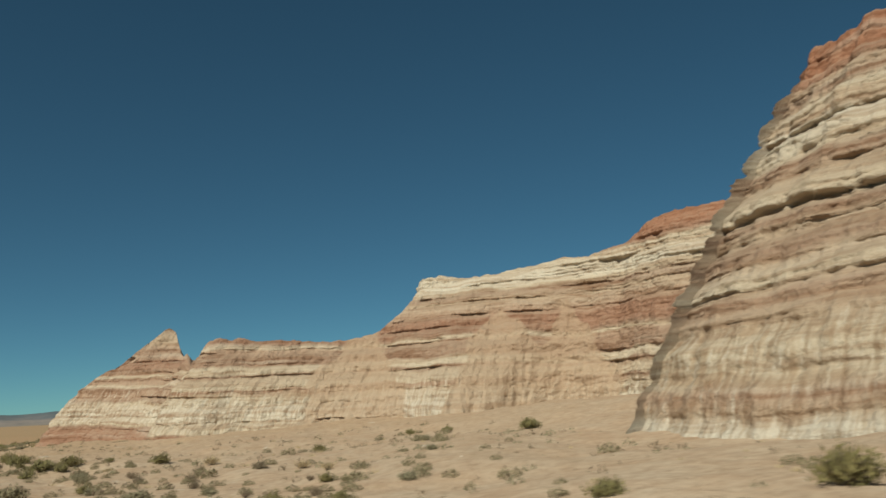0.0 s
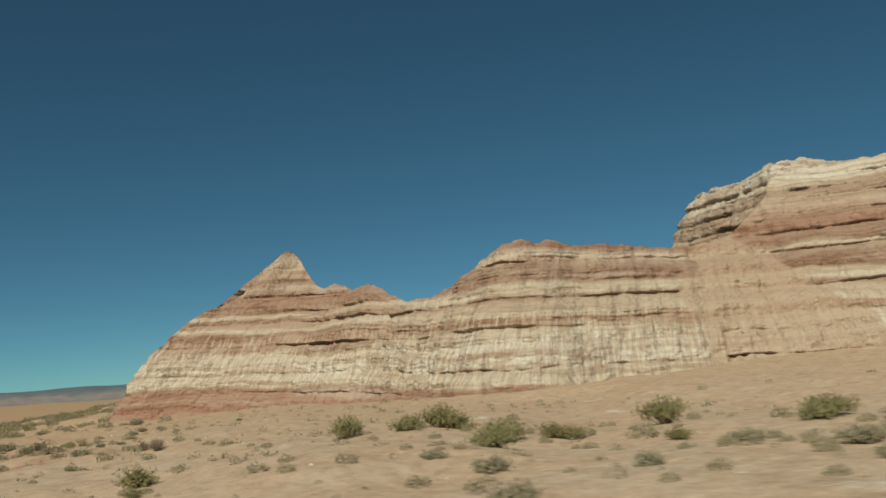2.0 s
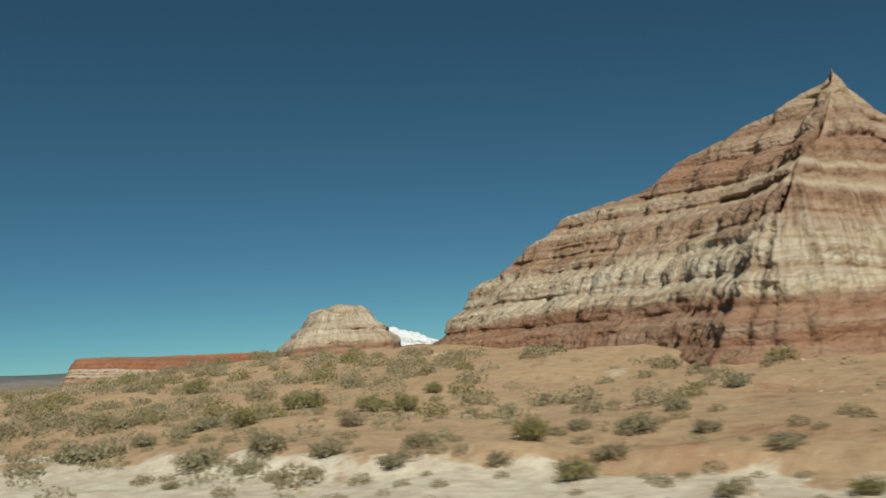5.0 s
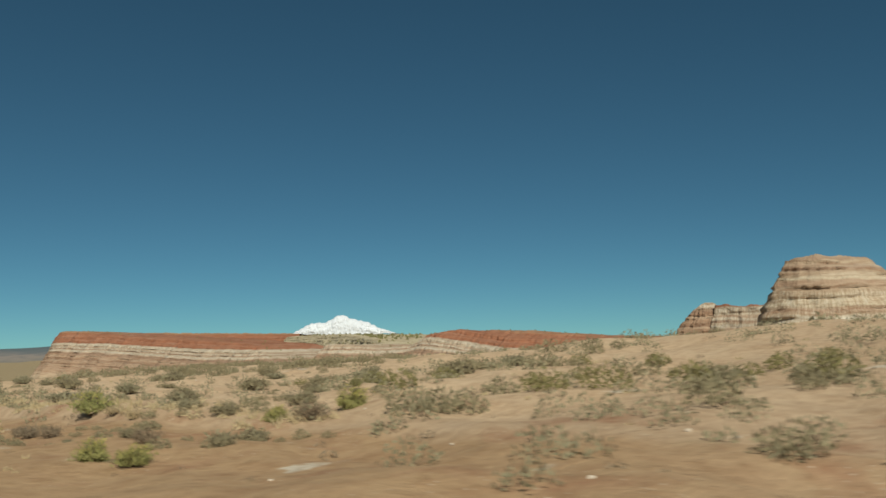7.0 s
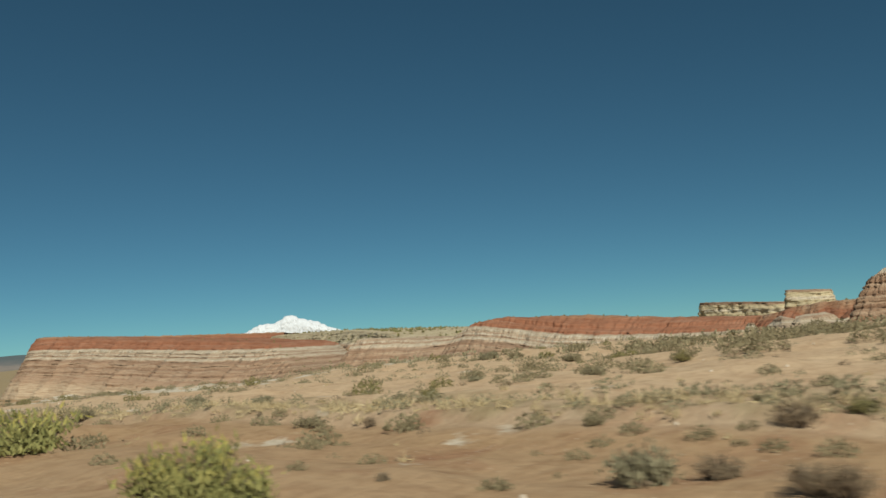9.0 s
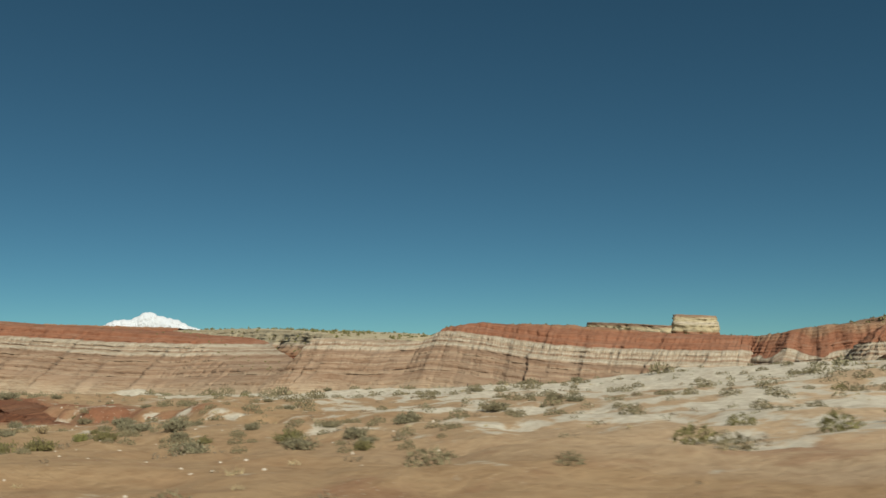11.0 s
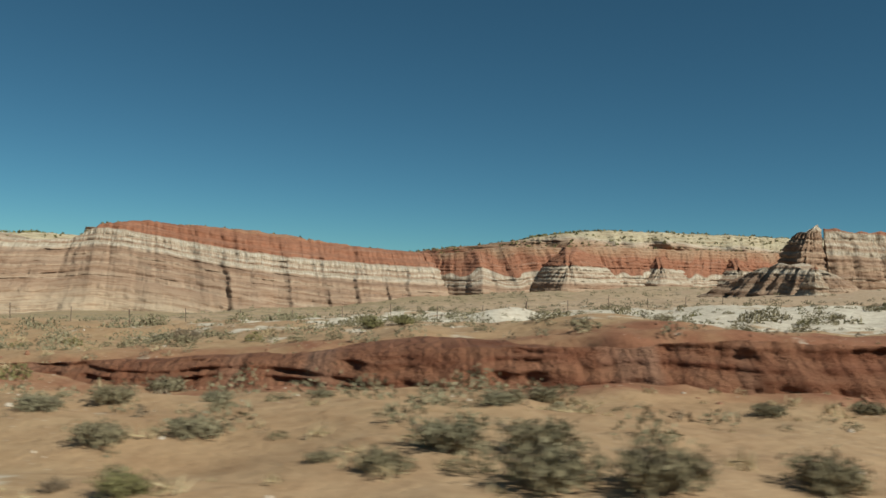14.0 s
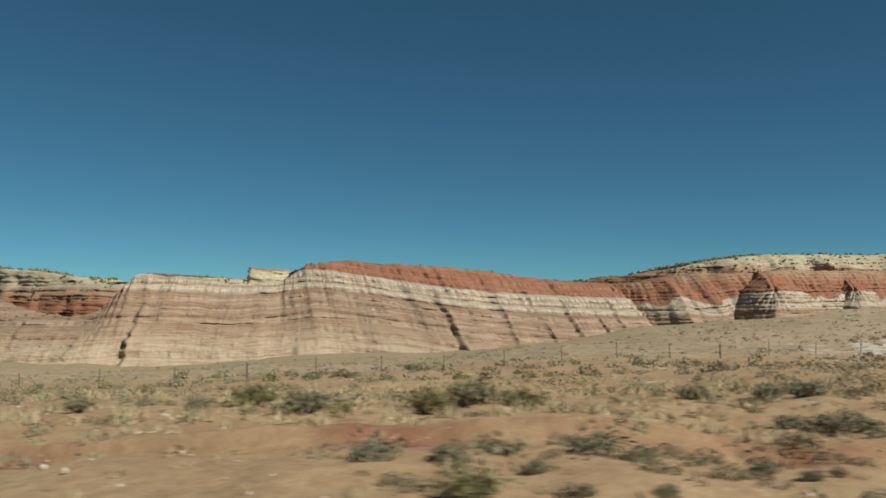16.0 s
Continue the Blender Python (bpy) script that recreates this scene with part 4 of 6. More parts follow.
SCARP_MID = [
    (126.0, 455.5, 142.0, 454.5, -8.6, 1.6), (127.4, 450.0, 145.2, 449.0, -3.0, 2.2), (128.6, 446.4, 147.2, 445.8, 0.9, 2.4), (129.6, 443.4, 148.6, 443.0, 1.0, 2.4), (130.4, 441.0, 149.6, 440.6, -0.6, 2.4), (131.2, 437.4, 151.4, 437.6, 0.4, 2.4), (133.5, 424.0, 158.0, 426.0, -1.0, 1.6), (136.0, 411.0, 165.0, 414.0, -0.2, 2.0),
    (138.0, 399.0, 169.0, 407.0, 4.0, 3.2), (139.5, 388.0, 174.0, 398.0, 5.7, 2.4), (141.0, 376.0, 178.5, 388.5, 5.2, 0.8), (144.0, 363.0, 183.0, 372.0, 4.6, -1.2), (149.0, 350.0, 187.5, 358.0, 3.4, -2.4),
    (155.0, 338.0, 195.0, 344.0, 1.9, -3.2), (162.0, 326.0, 203.0, 330.5, 1.1, -3.7), (170.0, 316.0, 208.0, 321.0, 0.6, -3.9), (182.0, 311.0, 213.0, 316.0, 0.4, -4.0), (192.0, 309.0, 214.0, 311.0, -8.0, -4.0)]
SCARP_RIGHT = [
    (204.0, 330.0, 216.0, 330.0, -9.0, -3.6), (194.0, 320.0, 214.0, 321.0, -0.6, -3.6), (180.0, 311.0, 206.0, 310.0, 0.8, -3.6), (176.0, 302.0, 203.0, 302.0, 2.3, -3.2), (178.0, 292.0, 201.0, 294.0, 3.3, -2.6), (182.0, 280.0, 200.0, 282.0, 3.7, -1.6),
    (186.0, 268.0, 202.0, 270.0, 4.4, -0.8), (192.0, 258.0, 207.0, 259.0, 5.0, -0.6), (196.0, 248.0, 212.0, 246.0, 5.2, -0.4), (202.0, 236.0, 217.0, 232.0, 5.4, -0.2), (208.0, 222.0, 224.0, 217.0, 5.8, 0.0),
    (214.0, 204.0, 230.0, 200.0, 6.0, 0.2), (222.0, 184.0, 240.0, 180.0, 6.4, 0.4), (228.0, 158.0, 246.0, 152.0, 6.8, 0.6), (236.0, 120.0, 254.0, 112.0, 7.0, 0.8)]
B_PARTS = [("banded_wall", 0.15), ("red_slope", 5.6), ("pale_top", 99.0)]
SCARP_RELIEF = [(-20, 0.2, 0.3), (-9, 0.7, 0.4), (-4, 1.0, 0.9), (0, 1.1, 1.3), (0.5, 0.15, 1.2), (5, 0.15, 1.2)]
SCARP_PARTS = [("talus_foot", -12.5), ("banded_wall", 0.15), ("red_cap", 99.0)]
scarp, scarp_top = cliff("scarp_cliff", SCARP_LEFT + SCARP_MID, rock_b, 0.36, 0.17, 23, SCARP_PARTS, False, 0.42, 0.50, 1.0, 1.15, plateau=45.0, cleft=0.2, beds=(0.4, 1.4), relief=SCARP_RELIEF, coarse=(0, 7), noses=((442.0, 2.6, 1.4, 9.0), (405.0, 1.0, 1.2, 8.0), (367.0, 3.4, 1.0, 12.0), (352.0, 1.4, 0.8, 5.0), (343.0, 1.2, 0.7, 4.0), (335.0, 3.6, 1.1, 8.0), (328.0, 1.4, 0.7, 4.0), (322.0, 2.6, 1.0, 5.0), (515.0, 4.0, 3.0, 9.0), (538.0, 3.0, 2.5, 8.0), (560.0, 5.0, 3.5, 12.0), (585.0, 3.5, 3.0, 9.0), (610.0, 5.0, 4.0, 12.0), (632.0, 4.0, 3.0, 9.0), (650.0, 5.0, 3.0, 10.0)))
tagged(scarp, "long pale and pink banded scarp with a red-orange cap", "cliff")
buttress, buttress_top = cliff("scarp_buttress", SCARP_RIGHT, rock_b, 0.45, 0.17, 24, SCARP_PARTS, False, 0.4, 0.65, 1.6, 1.1, plateau=40.0, cleft=0.6, beds=(0.3, 1.2), relief=SCARP_RELIEF, spur=(1.5, 27.0), noses=((302.0, 6.0, 4.0, 7.0), (165.0, 20.0, 7.0, 22.0)), slump=2.6)
tagged(buttress, "spurred red and white banded buttresses under the tableland", "cliff")
# spurs that stand out from the buttress, each with a ridge that falls to the west
SPUR_FORM = [(-13.0, 5.0, -3.0, 1.6, -2.4), (-11.0, 0.6, -2.6, 0.6, -1.8), (-5.0, -8.0, 3.0, -0.6, 1.0), (7.0, -18.0, 13.0, -4.0, 3.6), (24.0, -20.0, 24.0, -6.0, 4.6), (27.0, 4.0, 24.0, -1.0, 4.6), (14.0, 14.0, 14.0, -0.4, 3.7),
             (2.0, 13.0, 4.0, 1.0, 1.3), (-6.0, 10.0, -2.4, 2.2, -1.6)]
for sx, sy, lift, seed in ((182.0, 276.0, 0.0, 81), (203.0, 243.0, 0.6, 82), (214.0, 214.0, 1.0, 83), (226.0, 184.0, 1.2, 84)):
    form = [(sx + p[0], sy + p[1], sx + p[2], sy + p[3], p[4] + lift, -1.8 + lift) for p in SPUR_FORM]
    tagged(cliff("buttress_spur", form, rock_b, 0.4, 0.18, seed, SCARP_PARTS, True, 0.4, 0.7, 1.0, 1.1, relief=SCARP_RELIEF, beds=(0.4, 1.3))[0], "eroded spur with a red crest over white and grey banded rock", "rock spur", "spurs under the tableland")
TABLE = [(262.0, 356.0, 312.0, 362.0, -10.0, -1.0), (250.0, 326.0, 296.0, 330.0, 0.5, -1.0), (246.0, 300.0, 266.0, 286.0, 7.2, -1.0), (228.0, 268.0, 262.0, 270.0, 10.0, -1.0), (232.0, 246.0, 268.0, 246.0, 13.2, -1.0), (246.0, 226.0, 276.0, 222.0, 13.8, -1.0),
         (244.0, 204.0, 280.0, 196.0, 14.0, -1.0), (260.0, 176.0, 288.0, 168.0, 14.2, -1.0), (256.0, 140.0, 290.0, 130.0, 14.4, -1.0), (276.0, 90.0, 300.0, 80.0, 14.4, -1.0)]
table, table_top = cliff("pale_tableland", TABLE, rock_b, 0.8, 0.3, 29, B_PARTS, False, 0.7, 0.6, 2.5, 1.1, plateau=90.0, cleft=1.0, spur=(1.5, 30.0), noses=((262.0, 16.0, 8.0, 20.0), (226.0, 18.0, 8.0, 22.0), (196.0, 14.0, 8.0, 20.0), (160.0, 18.0, 8.0, 22.0)), slump=1.2)
tagged(table, "pale yellow scrub-dotted tableland above red slopes", "tableland")
TABLE_FAR = [(300.0, 720.0, 330.0, 720.0, 9.5, -10.0), (250.0, 600.0, 280.0, 600.0, 8.2, -10.0), (208.0, 520.0, 232.0, 520.0, 5.0, -11.0), (198.0, 492.0, 220.0, 495.0, 3.0, -11.0), (190.0, 470.0, 212.0, 474.0, -0.6, -11.0), (196.0, 440.0, 212.0, 446.0, 1.7, -11.0), (240.0, 426.0, 250.0, 440.0, 2.4, -11.0)]
table_far, table_far_top = cliff("pale_tableland", TABLE_FAR, rock_b, 1.4, 0.4, 31, B_PARTS, False, 1.0, 0.8, 2.0, 1.2, plateau=120.0)
tagged(table_far, "pale yellow scrub-dotted rise behind the scarp", "tableland")
# the eroded bank of the wash, set before the step in the ground
BANK = []
for by in (284.0, 289.0, 294.0, 300.0, 306.0, 312.0, 318.0, 324.0, 330.0, 336.0, 342.0, 348.0):
    bx = float(road_x(by)) + 22.3 + 9.0 * float(smooth(344, 358, by)) + 1.3 * float(vnoise(by * 0.12, 3.3, 0, 5))
    BANK.append((bx - 0.5, by, bx + 1.1, by, float(land(bx + 4.0, by, False)) + 0.04 - 0.25 * float(smooth(322, 334, by)) - 0.35 * float(smooth(340, 350, by)) - 0.5 * float(1 - smooth(290, 306, by)) - 0.6 * float(1 - smooth(284, 293, by)), float(land(bx - 1.0, by, False))))
bank, bank_top = cliff("eroded_bank", BANK, rock_red, 0.13, 0.055, 43, [("bank_face", 99.0)], False, 0.12, 0.26, 0.26, 1.0, plateau=2.6, bury=0.5, fine=0.18, beds=(0.08, 0.3), rough_crest=0.35, step=0.4)
tagged(bank, "eroded red earth bank with gullies along the wash", "bank", kind="structure")
LOW_MESA = [(1020.0, 722.0, 1041.0, 709.0, 29.0, 9.5), (1000.0, 690.0, 1035.0, 690.0, 28.6, 8.5), (990.0, 640.0, 1030.0, 645.0, 26.0, 6.0), (985.0, 590.0, 1028.0, 598.0, 22.6, 3.0), (1060.0, 570.0, 1060.0, 590.0, 22.6, 3.0),
            (1120.0, 600.0, 1085.0, 612.0, 23.0, 4.0), (1130.0, 700.0, 1090.0, 690.0, 28.0, 8.5), (1080.0, 740.0, 1064.0, 712.0, 29.0, 9.5)]
MESA = [(960.0, 598.0, 986.0, 577.0, 34.6, 15.5), (945.0, 570.0, 988.0, 566.0, 34.6, 15.5), (950.0, 535.0, 997.0, 540.0, 33.0, 14.0), (1010.0, 510.0, 1010.0, 532.0, 32.6, 14.0), (1070.0, 530.0, 1034.0, 540.0, 33.0, 14.5), (1060.0, 590.0, 1026.0, 572.0, 34.0, 15.0)]
def steep(stations):
    """Foot drawn in under the crest."""
    return [(p[2] + 0.2 * (p[0] - p[2]), p[3] + 0.2 * (p[1] - p[3]), *p[2:]) for p in stations]


tagged(cliff("caprock_mesa", steep(LOW_MESA), rock_c, 2.4, 0.7, 38, [("red_slope", 0.0), ("caprock", 99.0)], True, 1.5, 2.2, 2.0, 1.3, beds=(2.0, 6.0))[0], "low flat-topped mesa with a long pale caprock", "mesa")
tagged(cliff("caprock_mesa", steep(MESA), rock_c, 2.0, 0.7, 37, [("red_slope", 0.0), ("caprock", 99.0)], True, 1.5, 2.2, 2.0, 1.3, beds=(2.0, 6.0))[0], "far flat-topped mesa with a pale caprock", "mesa")


# ---------------------------------------------------------------- where the larger plants stand: x, y, width
OUTER_A = [(-3.5, 22.6, 0.60), (1.8, 26.0, 0.65), (-3.5, 27.0, 0.44), (-5.8, 27.2, 0.30), (-0.8, 27.5, 0.67), (-10.8, 27.7, 0.49), (-2.8, 28.5, 0.72), (-7.6, 29.7, 0.47), (-3.7, 29.7, 0.49), (-2.9, 30.4, 0.30), (5.7, 32.2, 0.72), (-8.7, 32.4, 0.46), (-11.9, 33.4, 0.63), (1.5, 34.1, 0.43), (-13.2, 34.4, 0.58), (-16.9, 34.5, 0.40), (-9.4, 36.3, 0.84), (-14.2, 36.4, 0.58), (-7.3, 36.6, 0.54), (-5.4, 37.1, 0.46), (-18.8, 37.2, 0.58), (-15.6, 37.7, 0.54), (-14.3, 39.1, 0.36), (-0.3, 41.2, 0.64), (-20.8, 41.2, 0.45), (-22.3, 42.2, 0.46), (-1.2, 42.7, 0.67), (-22.0, 45.1, 0.53), (-18.1, 45.9, 0.74), (-7.8, 46.4, 0.70)]
OUTER_B = [(-14.4, 46.8, 0.73), (-16.4, 48.1, 0.40), (-21.9, 48.1, 0.75), (-15.1, 48.3, 0.68), (-20.9, 48.9, 0.78), (-30.8, 48.9, 0.41), (-26.5, 50.8, 0.64), (-34.3, 51.4, 0.33), (5.0, 52.0, 1.01), (-10.1, 52.6, 0.47), (-37.9, 54.4, 0.38), (-3.9, 55.3, 0.52), (0.0, 55.5, 0.76), (-37.8, 56.5, 0.39), (-28.7, 56.7, 0.78), (-38.2, 62.5, 0.32), (-44.0, 65.4, 0.41), (-39.5, 66.4, 0.45), (-46.5, 74.0, 0.57), (-44.3, 81.5, 0.47), (-46.0, 82.1, 0.61), (-54.4, 83.0, 0.38), (-51.0, 84.5, 0.36), (-45.4, 88.2, 0.37), (-58.7, 92.2, 0.43), (-48.6, 101.1, 0.96), (-45.1, 105.9, 0.99), (-60.6, 107.0, 0.53), (-47.0, 107.2, 0.57), (-52.2, 108.2, 0.83)]
OUTER_C = [(-59.4, 112.0, 0.62), (-55.0, 112.8, 0.82), (-59.9, 117.7, 0.52), (-59.3, 140.2, 1.03), (-59.1, 200.5, 0.97), (-61.4, 202.1, 0.96), (-50.2, 202.2, 1.41), (-72.8, 207.7, 0.54), (-18.9, 210.5, 1.39), (-62.4, 214.9, 0.92), (-70.9, 215.9, 0.61), (-70.5, 218.9, 0.60), (-38.8, 219.6, 1.03), (-23.1, 222.1, 1.43), (-40.3, 222.1, 1.18), (-35.9, 226.1, 1.01), (-44.3, 226.5, 1.34), (-41.4, 228.1, 1.17), (-43.9, 231.1, 1.24), (-37.6, 240.7, 1.04), (-35.0, 243.4, 1.01), (-38.3, 243.7, 1.23), (-46.9, 248.0, 1.16), (-70.1, 264.9, 0.52), (-65.5, 265.8, 0.63), (-60.9, 266.2, 0.47), (-69.9, 269.4, 0.41), (-27.0, 271.1, 1.60), (-43.0, 273.9, 1.15), (-58.8, 278.0, 0.85)]
OUTER_D = [(-64.0, 278.4, 0.67), (-64.4, 280.0, 0.46), (-62.6, 280.2, 0.51), (-56.8, 280.3, 0.91), (-53.7, 281.1, 0.64), (-62.2, 281.8, 0.60), (-58.0, 288.2, 0.83), (-12.1, 288.7, 1.32), (-62.6, 288.7, 0.53), (-56.1, 288.8, 0.77), (-19.5, 290.7, 1.31), (-13.8, 290.9, 1.14), (-37.6, 294.6, 1.33), (-39.9, 297.2, 1.50), (-36.3, 299.0, 1.49), (-16.5, 299.8, 1.18), (8.0, 304.4, 1.70), (-36.0, 305.5, 1.52), (-53.1, 307.6, 0.93), (-34.8, 308.5, 1.16), (-14.3, 310.1, 1.31), (-7.7, 312.6, 0.96), (-5.9, 315.2, 1.21), (-33.1, 317.9, 0.92), (-50.6, 321.7, 0.74), (26.8, 322.2, 1.13), (-0.5, 322.7, 1.43), (7.4, 327.3, 0.99), (-49.7, 333.4, 0.87), (2.6, 337.4, 0.98)]
OUTER_E = [(-29.0, 339.8, 1.32), (-41.4, 362.0, 0.54), (-57.2, 365.4, 0.37), (55.5, 380.0, 0.99), (-54.2, 381.2, 0.30), (-7.9, 382.9, 1.15), (-4.2, 386.9, 0.97), (22.5, 398.0, 1.51), (22.2, 402.0, 1.52)]
SAGE_A = [(-10.0, 26.1, 0.51), (-8.2, 26.5, 0.68), (-10.8, 26.6, 0.36), (-1.1, 27.1, 0.53), (-9.2, 27.8, 0.83), (-16.3, 28.4, 0.84), (-7.5, 29.4, 0.48), (-11.7, 30.8, 0.64), (-14.7, 31.7, 1.08), (-0.5, 34.8, 0.48), (-14.4, 36.8, 0.57), (-22.9, 38.6, 0.74), (-25.6, 39.9, 0.51), (-24.9, 40.0, 0.52), (-21.0, 40.5, 0.39), (-16.1, 40.9, 0.84), (-27.8, 42.9, 0.40), (-0.9, 43.5, 0.57), (-24.0, 45.8, 0.84), (-28.7, 47.2, 0.62), (-34.7, 48.1, 0.79), (-22.6, 48.5, 0.55), (-31.4, 50.4, 0.57), (-26.8, 50.6, 0.93), (-33.9, 52.4, 0.77), (-27.8, 53.2, 0.87), (-34.7, 54.5, 0.59), (-44.6, 69.3, 0.79), (-48.0, 70.2, 0.56), (-44.3, 71.5, 0.29)]
SAGE_B = [(-46.4, 72.6, 0.47), (-43.8, 73.3, 0.35), (-53.4, 74.4, 0.35), (-47.9, 75.8, 0.59), (-55.6, 79.5, 0.52), (-39.3, 82.8, 0.33), (-49.2, 83.9, 0.86), (-44.7, 84.6, 0.46), (-51.3, 86.0, 1.10), (-58.3, 86.9, 0.58), (-55.7, 87.7, 0.76), (-44.7, 88.2, 0.57), (-53.8, 88.7, 0.79), (-57.4, 96.1, 0.96), (-60.4, 101.1, 1.06), (-46.6, 101.5, 0.95), (-62.9, 104.6, 0.68), (-67.0, 106.2, 0.48), (-64.0, 106.7, 0.77), (-62.8, 109.1, 0.69), (-65.4, 109.7, 0.74), (-63.2, 110.6, 0.94), (-66.5, 111.7, 0.65), (-59.3, 112.1, 0.63), (-63.4, 112.1, 0.61), (-55.2, 112.7, 0.73), (-67.8, 113.6, 0.67), (-66.5, 114.2, 0.83), (-67.9, 115.9, 0.85), (-71.1, 117.2, 0.35)]
SAGE_C = [(-69.1, 117.3, 0.74), (-68.5, 117.5, 1.01), (-60.1, 117.5, 0.55), (-69.3, 119.1, 1.32), (-68.9, 123.4, 0.77), (-70.7, 123.5, 1.29), (-67.4, 124.1, 0.65), (-66.1, 125.1, 1.19), (-67.6, 127.9, 0.70), (-67.1, 128.0, 0.63), (-60.0, 132.0, 0.77), (-69.9, 133.1, 0.70), (-69.6, 133.3, 0.75), (-65.0, 137.9, 0.80), (-66.0, 138.1, 0.85), (-82.3, 165.1, 0.61), (-80.6, 166.5, 0.78), (-82.6, 168.7, 0.58), (-83.9, 169.2, 0.24), (-73.8, 169.3, 0.45), (-76.9, 169.4, 0.90), (-79.2, 169.8, 0.82), (-68.1, 171.2, 1.29), (-79.3, 171.5, 0.64), (-74.7, 171.6, 0.71), (-78.9, 172.6, 1.01), (-61.6, 173.8, 1.34), (-72.7, 174.2, 0.88), (-85.6, 175.9, 0.71), (-70.3, 176.9, 0.83), (-67.1, 177.3, 0.82), (-67.7, 177.4, 0.80), (-88.2, 177.5, 1.23), (-72.8, 177.8, 1.26)]
SAGE_D = [(-76.7, 180.2, 0.90), (-74.9, 180.5, 0.48), (-78.4, 182.0, 1.22), (-87.1, 184.0, 0.86), (-66.3, 185.3, 0.97), (-66.0, 186.5, 0.97), (-73.5, 186.4, 0.57), (-79.5, 190.9, 0.67), (-74.2, 191.0, 1.34), (-77.7, 192.2, 0.77), (-68.1, 193.3, 1.08), (-67.9, 192.3, 1.27), (-80.2, 192.5, 0.57), (-86.8, 195.0, 0.72), (-77.7, 195.0, 0.36), (-73.0, 196.3, 0.77), (-86.6, 196.5, 0.39), (-78.2, 197.0, 0.82), (-88.1, 197.1, 0.46), (-76.6, 199.1, 0.46), (-78.2, 200.5, 0.97), (-72.4, 201.0, 1.04), (-79.1, 202.3, 0.78), (-84.6, 205.1, 1.00), (-79.0, 205.6, 0.35), (-80.6, 208.2, 0.50), (-71.1, 213.8, 0.73), (-77.8, 215.8, 0.44), (-80.4, 216.5, 0.78), (-38.7, 215.8, 0.99), (-40.1, 217.6, 1.10), (-70.8, 218.7, 0.54), (-77.8, 221.5, 0.65)]
SAGE_E = [(-46.5, 224.3, 0.83), (-46.9, 224.4, 0.85), (-50.4, 227.5, 1.20), (-74.3, 230.1, 0.85), (-78.4, 231.2, 0.82), (-38.5, 243.0, 1.19), (-37.8, 242.9, 1.30), (-72.1, 264.8, 0.47), (-57.0, 265.2, 0.87), (-56.6, 266.3, 0.80), (-73.6, 265.9, 0.86), (-70.7, 266.2, 0.76), (-66.7, 267.0, 0.89), (-66.9, 267.1, 0.70), (-59.6, 267.5, 1.18), (-68.5, 268.8, 0.57), (-74.5, 268.9, 1.08), (-70.3, 270.6, 0.54), (-72.3, 271.7, 0.63), (-71.4, 272.8, 0.94), (-49.1, 274.2, 0.67), (-73.0, 275.4, 0.45), (-76.7, 275.8, 0.95), (-70.2, 275.8, 0.74), (-66.7, 276.8, 0.63), (-71.5, 277.0, 0.84), (-60.0, 277.9, 0.62), (-68.6, 278.5, 0.69), (-65.0, 279.9, 0.38), (-59.1, 280.0, 0.51), (-72.3, 280.2, 0.49), (-67.7, 280.8, 0.43), (-72.2, 280.8, 0.59), (-65.7, 282.2, 0.94)]
SAGE_F = [(-14.9, 282.8, 1.25), (-71.9, 283.2, 0.47), (-69.4, 283.7, 0.47), (-65.9, 284.4, 0.69), (-67.9, 286.4, 0.59), (-59.9, 287.5, 0.62), (-12.6, 289.6, 0.80), (-12.7, 288.6, 0.82), (-76.5, 288.9, 0.40), (-69.3, 290.1, 0.68), (-34.6, 295.8, 0.71), (-73.5, 297.0, 0.84), (-57.4, 298.1, 0.65), (-59.8, 299.2, 1.05), (-60.1, 299.6, 0.52), (-70.1, 300.9, 1.00), (-70.2, 302.8, 0.75), (-59.0, 303.3, 0.82), (-59.3, 303.1, 0.63), (-59.1, 304.8, 0.75), (-58.2, 305.9, 0.71), (-57.1, 306.0, 0.44), (-72.0, 306.4, 0.64), (-73.1, 306.6, 0.56), (-69.5, 306.6, 0.40), (-64.8, 307.8, 1.14), (-70.7, 308.2, 1.26), (-63.5, 308.8, 0.99), (-63.3, 309.7, 0.88), (-69.7, 309.9, 0.82), (-55.8, 311.0, 0.67), (-70.6, 311.5, 0.61)]
SAGE_G = [(-62.7, 311.7, 0.89), (-70.5, 312.3, 0.74), (-56.7, 312.4, 0.79), (-69.2, 312.5, 0.60), (-67.6, 313.7, 1.00), (-61.8, 314.1, 0.69), (-70.9, 314.5, 0.39), (-62.8, 314.6, 0.55), (-71.2, 315.0, 0.51), (-66.4, 315.3, 0.76), (-63.1, 315.3, 0.54), (-61.7, 316.6, 0.70), (-70.3, 316.9, 0.70), (-71.0, 317.5, 0.74), (-70.3, 318.6, 0.95), (-62.8, 319.2, 0.68), (-70.3, 320.0, 0.84), (-69.9, 321.5, 0.99), (-60.7, 323.2, 0.73), (-70.6, 323.6, 0.98), (-62.3, 324.1, 0.63), (-64.4, 324.6, 0.69), (-68.8, 324.6, 1.06), (-70.3, 324.7, 1.05), (-68.8, 325.7, 0.91), (-69.5, 326.5, 0.52), (-69.1, 327.2, 0.34), (-62.3, 327.7, 0.44), (-66.7, 329.2, 0.85), (-62.9, 329.6, 0.54)]
